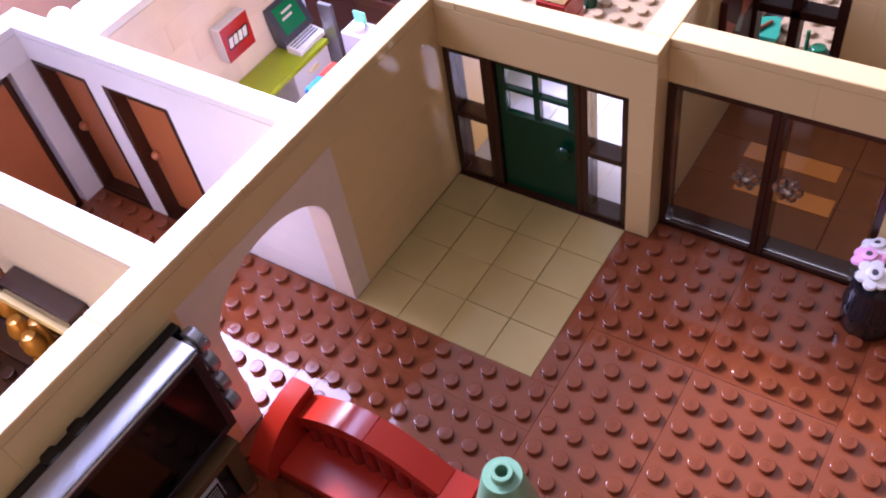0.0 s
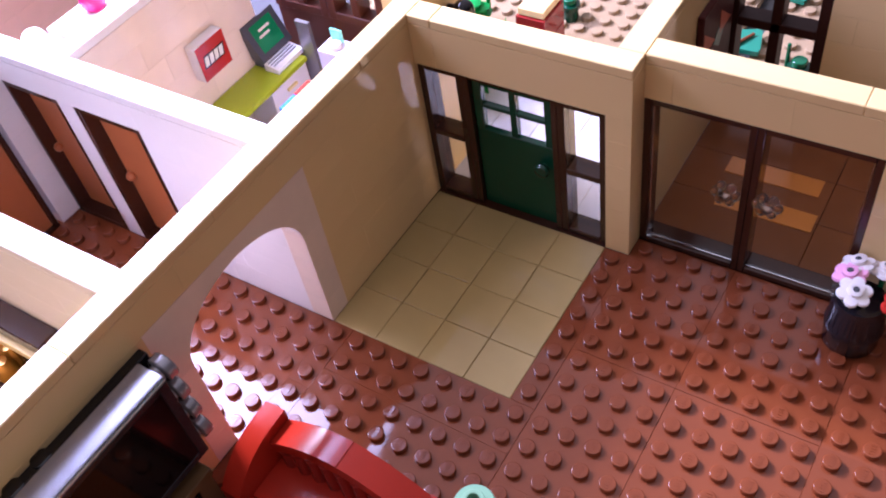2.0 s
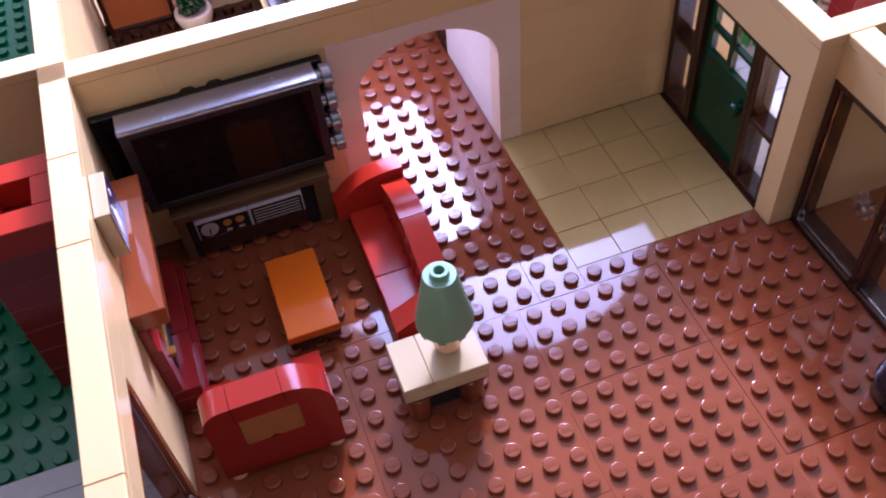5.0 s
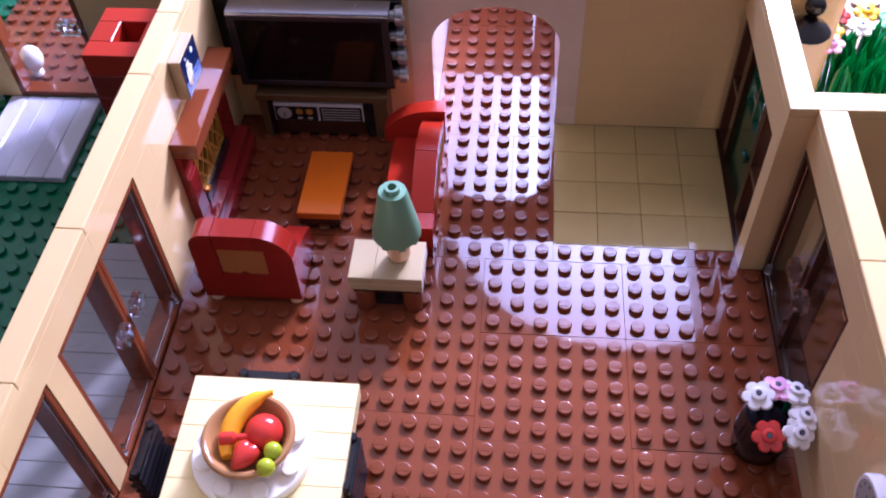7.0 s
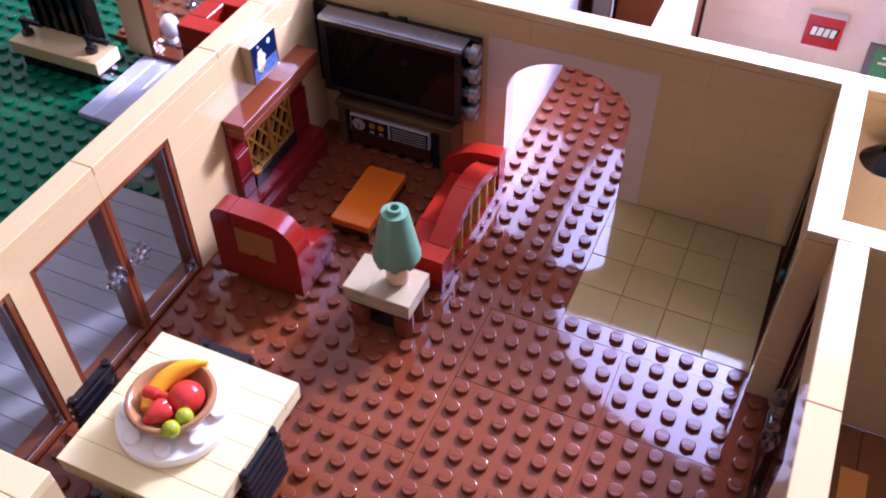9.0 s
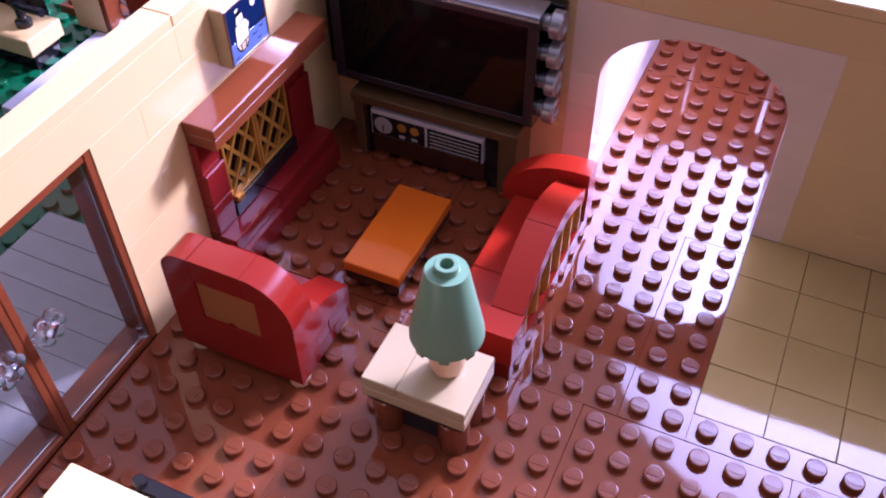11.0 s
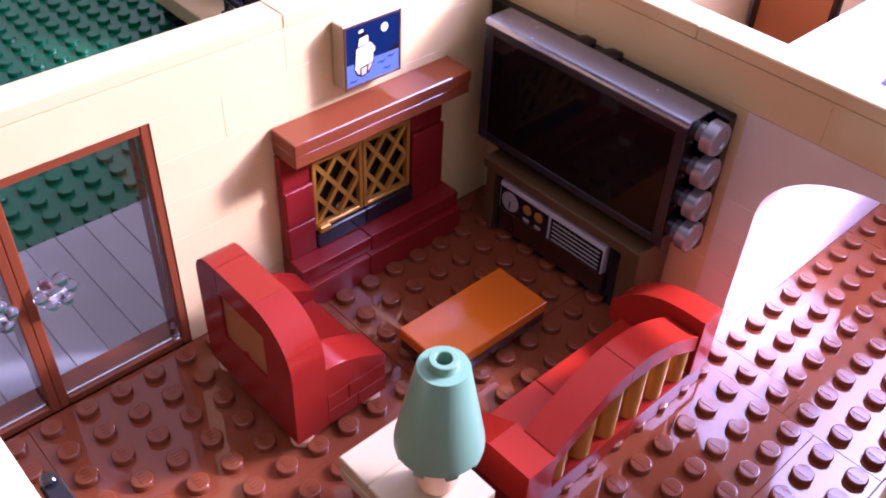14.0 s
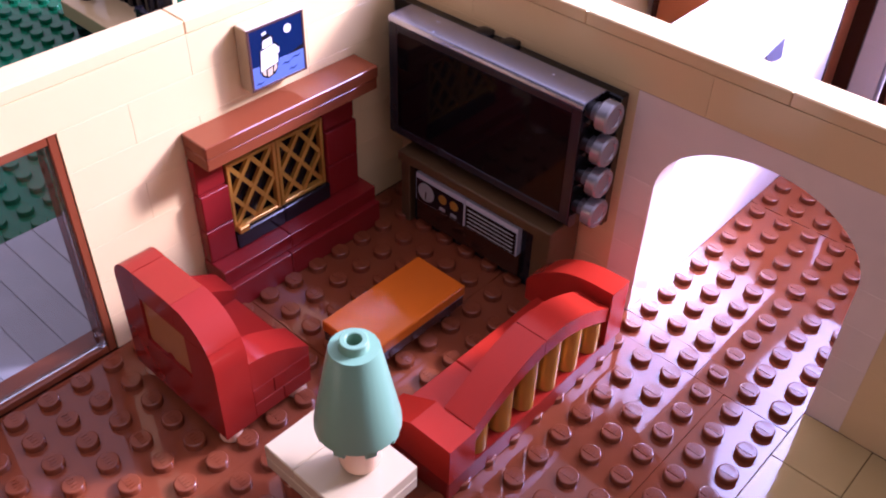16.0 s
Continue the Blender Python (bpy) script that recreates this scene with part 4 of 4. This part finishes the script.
part("window_frame", bm, BROWN, wg)
part("pane", cbox(B(), 0.3, 4.7, 0.4, 0.48, 0.3, 7.2, 0.01), GLASS, wg, "clear pane").visible_shadow = False
for x in (4.0, 4.7):
    bm = knob_cluster(B(), 0.3, 0, 0, -1)
    for v in bm.verts:
        v.co = Vector((x - v.co.y, v.co.x, 4.5 + v.co.z))
    part("handle", bm, CLEAR, wg, "clear plastic handle")
wfl = structure("floor_wing", "brown studded floor behind the wing window", "floor")
part("plate", plate_mesh(14, 10, BROWN, 0.4, False, 12), BROWN, wfl, at=(-32, 10, -0.4))
bench = thing("garden_bench", (-35.6, 5.6, -0.4), "tan garden block carrying black pipes", "bench")
part("slab", cbox(B(), 0, 6.2, 0, 2.0, 0.9, 1.7, 0.04), TAN, bench)
part("foot", cbox(B(), 0.3, 5.9, 0.3, 1.8, 0.0, 0.9, 0.03), BLACK, bench)
for x in (0.6, 5.2):
    part("pipe_base", lathe(B(), [(0.35, 1.7), (0.35, 1.95), (0.2, 2.0), (0.2, 2.8), (0, 2.8)], (x, 1.0, 0), 14), BLACK, bench)
    part("pipe", lathe(B(), [(0, 0), (0.18, 0), (0.18, 1.5), (0, 1.5)], (x - 0.2, 1.0, 2.6), 12, "x"), BLACK, bench)
single("white_lamp", lathe(B(), [(0, 0), (0.32, 0), (0.3, 0.16), (0.2, 0.25), (0.48, 0.58), (0.6, 1.0), (0.5, 1.45), (0.25, 1.72), (0, 1.78)], (0, 0, 0), 24), WHITE, (-28.0, 10.6, 0.22), "white rounded lamp behind the wing window", "lamp")
bbq = thing("barbecue", (-33.5, 9.6, -0.4), "large black barbecue with rails behind the bench", "barbecue")
part("body", cbox(B(), -2.0, 2.2, -1.75, -0.75, 0.0, 5.4, 0.15), BLACK, bbq)
part("hood", lathe(B(), [(0, 0), (0.9, 0), (0.9, 3.9), (0, 3.9)], (-1.9, -1.5, 4.9), 24, "x"), BLACK, bbq)
for k in range(6):
    part("rail", cbox(B(), -1.8 + 0.75 * k, -1.45 + 0.75 * k, -2.1, -1.76, 0.4, 4.8, 0.08), BLACK, bbq)

# ---- back rooms ----
lb = thing("bench", (-7.0, 13.7, 0), "dark brown wall bench with a cream rail", "bench")
part("seat", cbox(B(), -0.95, -0.01, 0, 4.1, 4.0, 4.6, 0.05), DKBROWN, lb)
part("rail", cbox(B(), -1.15, -0.75, 0, 4.2, 3.6, 3.98, 0.03), CREAM, lb, "cream rail")
part("body", cbox(B(), -0.7, -0.01, 0.2, 3.9, 0.01, 3.59, 0.03), DKBROWN, lb)
for x, y in ((-7.5, 19.9), (-8.05, 18.6), (-7.65, 17.75), (-8.3, 17.4)):
    single("gold_cup", lathe(B(), [(0, 0), (0.4, 0), (0.42, 0.1), (0.3, 0.2), (0.25, 0.5), (0.45, 0.7), (0.48, 1.0), (0.36, 1.3), (0.28, 1.5), (0, 1.55)], (0, 0, 0), 16), GOLD, (x, y, 0.42), "small gold cup on a low brown plate", "cup", "gold cups")
single("cup_plate", cbox(B(), -8.9, -7.02, 17.0, 20.6, 0.005, 0.42, 0.03), DKBROWN, (0, 0, 0), "low dark brown plate under gold cups", "plate")
pot = single("flower_pot", lathe(B(), [(0, 0), (0.55, 0), (0.6, 0.2), (0.85, 0.45), (1.0, 0.9), (0.98, 1.15), (0.93, 1.22), (0.76, 1.2), (0.74, 0.9), (0, 0.9)], (0, 0, 0), 28), WHITE, (-11.3, 22.6, 0), "round white pot with yellow and red flowers", "flower pot")
fol = B()
rnd = random.Random(3)
for k in range(14):
    a, r = rnd.uniform(0, 6.28), rnd.uniform(0.15, 0.55)
    lathe(fol, [(0, 0), (0.2, 0.05), (0.3, 0.2), (0.2, 0.4), (0, 0.5)], (r * math.cos(a), r * math.sin(a), rnd.uniform(0, 0.6)), 8)
single("pot_foliage", fol, DKGREEN, (-11.3, 22.6, 1.0), "dark green foliage in the white pot", "foliage")
for at, mat, lab in (((-11.9, 22.8, 2.6), WHITE, "white flower in the white pot"), ((-11.0, 22.4, 2.8), PETALYELLOW, "yellow flower in the white pot"), ((-11.1, 23.1, 2.9), RED, "red flower in the white pot")):
    flower(at, mat, lab, (20, 0), 1.0, "flowers in the white pot")
desk = thing("desk", (5.7, 16.95, -0.35), "lime green desk with a white drawer box against the pale wall", "desk")
part("desktop", cbox(B(), 0, 5.3, 0, 2.03, 2.77, 3.05, 0.04), LIME, desk)
part("drawer_box", cbox(B(), 2.55, 5.2, 0.08, 1.9, 0, 2.76, 0.03), WHITE, desk, "white drawer box")
part("drawer_handle", cbox(B(), 3.55, 4.25, -0.05, 0.1, 2.18, 2.32, 0.02), CREAM, desk)
part("leg", cbox(B(), 0.1, 0.5, 0.2, 1.9, 0, 2.76, 0.03), LIME, desk)
pc = thing("computer", (9.3, 17.3, 2.704), "dark grey computer with a green screen and a pale keyboard", "computer")
part("stand", cbox(B(), 0.12, 2.1, 0.95, 1.6, 0, 0.5, 0.03), DKGREY, pc)
part("case", prism(B(), [(0.78, 0.4), (1.5, 0.4), (1.69, 1.5), (1.69, 2.12), (1.6, 2.12)], 0.0, 2.2, "yz"), DKGREY, pc)
scr = prism(B(), [(0.93, 0.69), (1.53, 1.94), (1.50, 1.955), (0.90, 0.705)], 0.35, 1.85, "yz")
scr = part("screen", scr, SCREENGREEN, pc, "green screen print")
for z, x0, x1 in ((1.3, 0.6, 1.3), (1.55, 0.75, 1.5)):
    y = 0.90 + 0.48 * (z - 0.705)
    part("screen_mark", prism(B(), [(y, z), (y + 0.05, z + 0.1), (y + 0.03, z + 0.11), (y - 0.02, z + 0.01)], x0, x1, "yz"), PRINTWHITE, scr, "pale bar on the screen")
kb = part("keyboard", prism(B(), [(0, 0), (0.82, 0), (0.82, 0.36), (0, 0.22)], 0.0, 1.95, "yz"), WHITE, pc, "pale keyboard")
for k in range(3):
    part("key_row", prism(B(), [(0.3 + 0.16 * k, 0.25 + 0.027 * k), (0.37 + 0.16 * k, 0.262 + 0.027 * k), (0.37 + 0.16 * k, 0.31 + 0.027 * k), (0.3 + 0.16 * k, 0.30 + 0.027 * k)], 0.12, 1.83, "yz"), SILVER, kb, "grey row of keys")
single("standing_panel", cbox(B(), 0, 0.22, 0, 0.82, 0, 4.95, 0.03), SILVER, (11.08, 16.4, -0.35), "glossy silver grey upright panel beside the desk", "panel")
sign = thing("wall_sign", (6.05, 18.4, 4.26), "square red sign with a white mark on the pale wall", "sign")
part("sign_block", cbox(B(), 0, 1.84, 0, 0.598, 0, 1.78, 0.04), WHITE, sign)
rs = part("sign_face", cbox(B(), 0.03, 1.81, -0.02, 0.01, 0.03, 1.75, 0.004), DEEPRED, sign, "red printed face")
bm = B()
for k in range(4):
    prism(bm, [(0.3 + 0.31 * k, 0.66), (0.54 + 0.31 * k, 0.66), (0.62 + 0.31 * k, 1.13), (0.38 + 0.31 * k, 1.13)], -0.035, -0.018)
edge = B()
prism(edge, [(0.22, 0.58), (1.54, 0.58), (1.66, 1.21), (0.34, 1.21)], -0.024, -0.016)
part("sign_edge", edge, BLACK, rs, "dark outline of the mark")
part("sign_mark", bm, PRINTWHITE, rs, "white slanted blocks")
cab = thing("cabinet", (3.6, 11.7, -0.35), "narrow white cabinet with toy bricks on top", "cabinet")
part("body", cbox(B(), 0, 4, 0, 0.9, 0, 5.3, 0.03), WHITE, cab)
single("blue_brick", cbox(B(), 0, 0.95, 0, 0.8, 0, 0.9, 0.03), BLUE, (4.65, 11.75, 4.95), "small blue brick on the white cabinet", "toy brick")
single("red_brick", cbox(B(), 0, 0.95, 0, 0.8, 0, 0.9, 0.03), BRIGHTRED, (5.62, 11.75, 4.95), "small red brick on the white cabinet", "toy brick")
lav = cbox(B(), 0, 1.05, 0, 1.2, 0, 5.65, 0.03)
stud(lav, 0.45, 0.5, 5.65, False)
single("lavender_block", lav, LAVENDER, (8.92, 12.8, -0.35), "tall pale lavender block with one stud on top", "block")
single("teal_tile", cbox(B(), 0, 0.12, 0, 0.62, 0, 0.62, 0.02), plastic("pale_teal_plastic", (0.20, 0.62, 0.55), 0.1), (9.72, 13.15, 5.3), "pale teal tile standing on the lavender block", "tile")
orn = thing("white_ornament", (3.1, 24.2, 0.9), "white lobed ornament on a white stand", "ornament")
part("stand", lathe(B(), [(0, 0), (0.7, 0), (0.55, 0.4), (0.35, 4.2), (0.6, 4.6), (0, 4.6)], (0, 0, 0), 20), WHITE, orn)
for at, r in (((0, 0, 5.0), 0.62), ((-0.3, 0.1, 6.3), 0.6), ((0.35, 0, 5.8), 0.42), ((-0.9, 0, 5.0), 0.4)):
    part("lobe", sphere(B(), at, r, 14), WHITE, orn)
shelf = thing("shelf", (4.7, 24.4, 0), "tall white-topped shelf with a purple front", "shelf")
part("top", cbox(B(), 0, 4.6, 0, 2.2, 5.5, 6.0, 0.04), WHITE, shelf)
part("front", cbox(B(), 0.1, 4.5, 0.1, 2.1, 0, 5.49, 0.03), PURPLE, shelf, "purple front")
single("pink_vase", lathe(B(), [(0, 0), (0.45, 0), (0.62, 0.3), (0.6, 0.8), (0.42, 1.3), (0.5, 1.5), (0.3, 1.5), (0, 1.2)], (0, 0, 0), 20), plastic("magenta_plastic", (0.55, 0.02, 0.16), 0.15), (6.9, 25.5, 6.0), "round magenta vase on the white shelf", "vase")

for n, y in (("window_6", 12.5), ("window_7", 15.78)):
    w6 = thing(n, (12.0, y, 0), "thick dark brown window frame beside the desk", "window", kind="structure")
    part("panel", cbox(B(), 0.1, 0.8, 0, 3.26, 0, 4.45, 0.03), WARMDARK, w6, "dark brown panel under the panes")
    part("window_frame", frame_bars(B(), 3.26, 3.04, 0.42, 0.9, (1.63,)), WARMDARK, w6, at=(0, 0, 4.46))
pier = structure("wall_study_side", "tan wall beside the dark brown study windows", "wall")
rows_of_bricks(pier, "y", 12.0, 10.2, 12.48, 0, 7.5, TAN, 41)

# ---- porch and the room beyond the east wall ----
porch = structure("porch", "pale porch floor with tan studs outside the front door", "porch")
for j in range(5):
    part("plank", brick_mesh(8, 2, 0.4, PALEGREY, 0.04), PALEGREY, porch, at=(9.2, 2 * j - 0.0, -0.4))
part("plate", plate_mesh(8, 10, GROUNDTAN, 0.4, False, 12), GROUNDTAN, porch, at=(17.4, 0, -0.4))
part("plate", plate_mesh(8, 10, GROUNDTAN, 0.4, False, 12), GROUNDTAN, porch, at=(25.6, 0, -0.4))
part("plate", plate_mesh(18, 10, GROUNDTAN, 0.4, False, 12), GROUNDTAN, porch, at=(14.4, 10.2, -0.4))
gr = B()
rnd = random.Random(5)
for k in range(110):
    x, y, r = rnd.uniform(0, 3.6), rnd.uniform(0, 3.4), rnd.uniform(2.0, 3.6)
    lean = (rnd.uniform(-0.5, 0.5), rnd.uniform(-0.5, 0.5))
    b0 = [gr.verts.new((x + 0.17 * math.cos(2.094 * i), y + 0.17 * math.sin(2.094 * i), 0)) for i in range(3)]
    b1 = [gr.verts.new((x + lean[0] * 0.5 + 0.15 * math.cos(2.094 * i), y + lean[1] * 0.5 + 0.15 * math.sin(2.094 * i), r * 0.8)) for i in range(3)]
    tip = gr.verts.new((x + lean[0], y + lean[1], r))
    for i in range(3):
        gr.faces.new((b0[i], b0[(i + 1) % 3], b1[(i + 1) % 3], b1[i]))
        gr.faces.new((b1[i], b1[(i + 1) % 3], tip))
tagged(single("grass_tuft", gr, LEAF, (13.4, 9.2, 0), "clump of bright green plastic grass stems", "grass", kind="stuff"))
for at, mat, lab in (((13.9, 13.0, 3.2), RED, "red flower by the porch"), ((15.0, 12.4, 3.0), WHITE, "white flower by the porch"), ((13.3, 11.6, 3.3), PETALYELLOW, "yellow flower by the porch"), ((13.2, 10.7, 3.2), PINK, "pink flower by the porch"), ((15.4, 13.4, 3.2), PETALYELLOW, "yellow flower near the white one")):
    flower(at, mat, lab, (10, 0), 1.2, "flowers by the porch")
hat = thing("porch_lamp", (10.5, 7.25, 6.55), "black dish lamp on the tan wall by the porch", "lamp")
part("dish", lathe(B(), [(0, 0.40), (0.68, 0.37), (0.98, 0.18), (1.02, 0.24), (0.75, 0.52), (0.38, 0.7), (0.3, 0.82), (0, 0.84)], (0, -0.3, 0), 28), GLOSSBLACK, hat)
part("bulb", disc_cyl(B(), (0, -0.3, -0.3), 0.28, 0.68, n=14), YELLOW, hat, "yellow bulb")
part("ball", sphere(B(), (0.15, 0.0, 1.25), 0.45, 18), GLOSSBLACK, hat)
part("bracket", disc_cyl(B(), (0.15, 0.1, 1.2), 0.2, 0.63, "y", 14), GLOSSBLACK, hat)
mb = thing("red_box", (17.6, 7.6, 0), "dark red brick post with a tan cap", "post")
part("brick", cbox(B(), 0, 2, 0, 1.6, 0.2, 1.38, 0.04), DKRED, mb)
part("brick", cbox(B(), 0, 2, 0, 1.6, 1.4, 2.58, 0.04), DKRED, mb)
part("cap", cbox(B(), 0.1, 1.9, 0.1, 1.5, 2.6, 3.0, 0.04), TAN, mb, "tan cap")
for at in ((21.6, 8.3, 0.0), (26.5, 0.9, 0.0), (20.8, -3.55, 0.0)):
    pp = thing("plant_pot", at, "dark green round pot with a lid and a stem", "plant pot", "green pots")
    part("pot", lathe(B(), [(0, 0), (0.4, 0), (0.44, 0.7), (0.52, 0.72), (0.52, 0.95), (0.4, 0.97), (0, 0.97)], (0, 0, 0), 18), DKGREEN, pp)
    part("lid", disc_cyl(B(), (0, 0, 0.97), 0.34, 0.3, n=16), GREEN, pp, "green round lid")
    part("stem", lathe(B(), [(0, 0.6), (0.1, 0.6), (0.09, 1.9), (0, 1.95)], (0.1, 0.58, 0), 8), GREEN, pp, "green stem")
bush = B()
rnd = random.Random(12)
for k in range(26):
    x, y = rnd.uniform(0, 3.0), rnd.uniform(0, 2.4)
    lathe(bush, [(0.12, 0), (0.1, 0.8), (0.42, 0.9), (0.5, 1.05), (0.25, 1.2), (0, 1.22)], (x, y, rnd.uniform(0.2, 1.6)), 8)
single("porch_shrub", bush, LEAF, (16.6, 11.6, 0), "bright green leafy shrub by the porch", "shrub")
next_floor = structure("floor_next", "dark brown plank tiles with orange tiles", "floor")
for i in range(3):
    for j in range(3):
        part("plank", brick_mesh(2.48, 6.0, 0.4, PLUM, 0.03), PLUM, next_floor, at=(10.1 + 2.5 * i, -7.0 - 6.02 * j, -0.4))
for x, y in ((12.0, -6.9), (14.0, -6.6)):
    part("orange_tile", cbox(B(), x, x + 1.0, y, y + 3.9, 0.004, 0.05, 0.01), AMBER, next_floor, "amber orange tile strip")
wall("wall_next_east", "y", 17.6, -22, -1, TAN, "tan wall of the next room with a window", [(-5, -1)], 33, lintel=7.35)
w5 = thing("window_5", (17.6, -5, 0), "dark brown four-pane window with plants behind", "window", kind="structure")
part("window_frame", frame_bars(B(), 3.99, 7.34, 0.42, 0.9, (2.02,), (2.15, 4.92)), FRAMEDARK, w5)
for at, turn in (((21.7, -1.5, 0.22), 12), ((26.4, -2.2, 0.22), 5)):
    tl = thing("garden_slab", at, "teal slab with a brown branch outside the window", "slab", "teal slabs outside the window", turn=turn)
    part("slab", prism(B(), [(0, 0.1), (0.3, 0), (1.7, 0.05), (1.85, 0.3), (1.6, 1.35), (0.2, 1.3)], 0, 0.25, "xy"), TEAL, tl)
    part("branch", lathe(B(), [(0, 0), (0.09, 0), (0.07, 1.5), (0, 1.55)], (0, 0, 0), 8, "x"), BROWN, tl, "brown branch", at=(0.1, 1.35, 0.35), turn=-38)
yard = structure("yard", "tan studded ground outside the window", "ground")
part("plate", plate_mesh(12, 16, GROUNDTAN, 0.4, False, 12), GROUNDTAN, yard, at=(18.7, -17, -0.4))
art = thing("wall_picture", (13.9, -1.004, 3.4), "dark brown picture with salmon triangles and a green leaf shape", "picture")
part("board", cbox(B(), 0, 3.5, -0.28, 0, 0, 4.0, 0.05), DARKMAROON, art)
for x in (0.15, 1.92):
    part("triangle", prism(B(), [(x, 3.15), (x, 2.05), (x + 1.3, 2.1)], -0.3, -0.27), SALMON, art, "salmon pink triangle")
part("leaf_shape", prism(B(), [(1.25, 1.95), (1.75, 2.45), (2.35, 2.0), (1.95, 1.45)], -0.3, -0.27), DULLGREEN, art, "dull green leaf shape")

# ---- kitchen counter edge by the south ----
kt = thing("counter", (-3.22, -17.03, 0), "black counter top with white stools behind it", "counter")
part("body", cbox(B(), 0.2, 6.8, 0.2, 0.8, 0, 3.6, 0.03), DKBROWN, kt)
part("worktop", cbox(B(), 0, 7, 0, 1.8, 3.6, 4.0, 0.04), BLACK, kt)
for x, y in ((-1.1, -15.22), (2.95, -15.2)):
    st = thing("stool", (x, y, 0), "round white stool behind the black counter", "stool", "stools at the counter")
    part("seat", lathe(B(), [(0, 2.75), (0.72, 2.75), (0.86, 2.85), (0.88, 3.05), (0.78, 3.16), (0, 3.18)], (0, 0, 0), 28), WHITE, st)
    part("stem", disc_cyl(B(), (0, 0, 0.3), 0.2, 2.44, n=14), WHITE, st)
    part("foot", disc_cyl(B(), (0, 0, 0), 0.5, 0.3, n=20), WHITE, st)
d6 = thing("door_6", (-9, -18.4, 0), "brown door lintel beside a cream post", "door", kind="structure")
part("lintel", cbox(B(), 0.01, 0.98, -2.4, 0.0, 6.5, 6.95, 0.02), BROWN, d6)
part("post", cbox(B(), 1.0, 1.7, -2.4, -0.1, 0, 7.1, 0.03), CREAM, d6, "cream post")
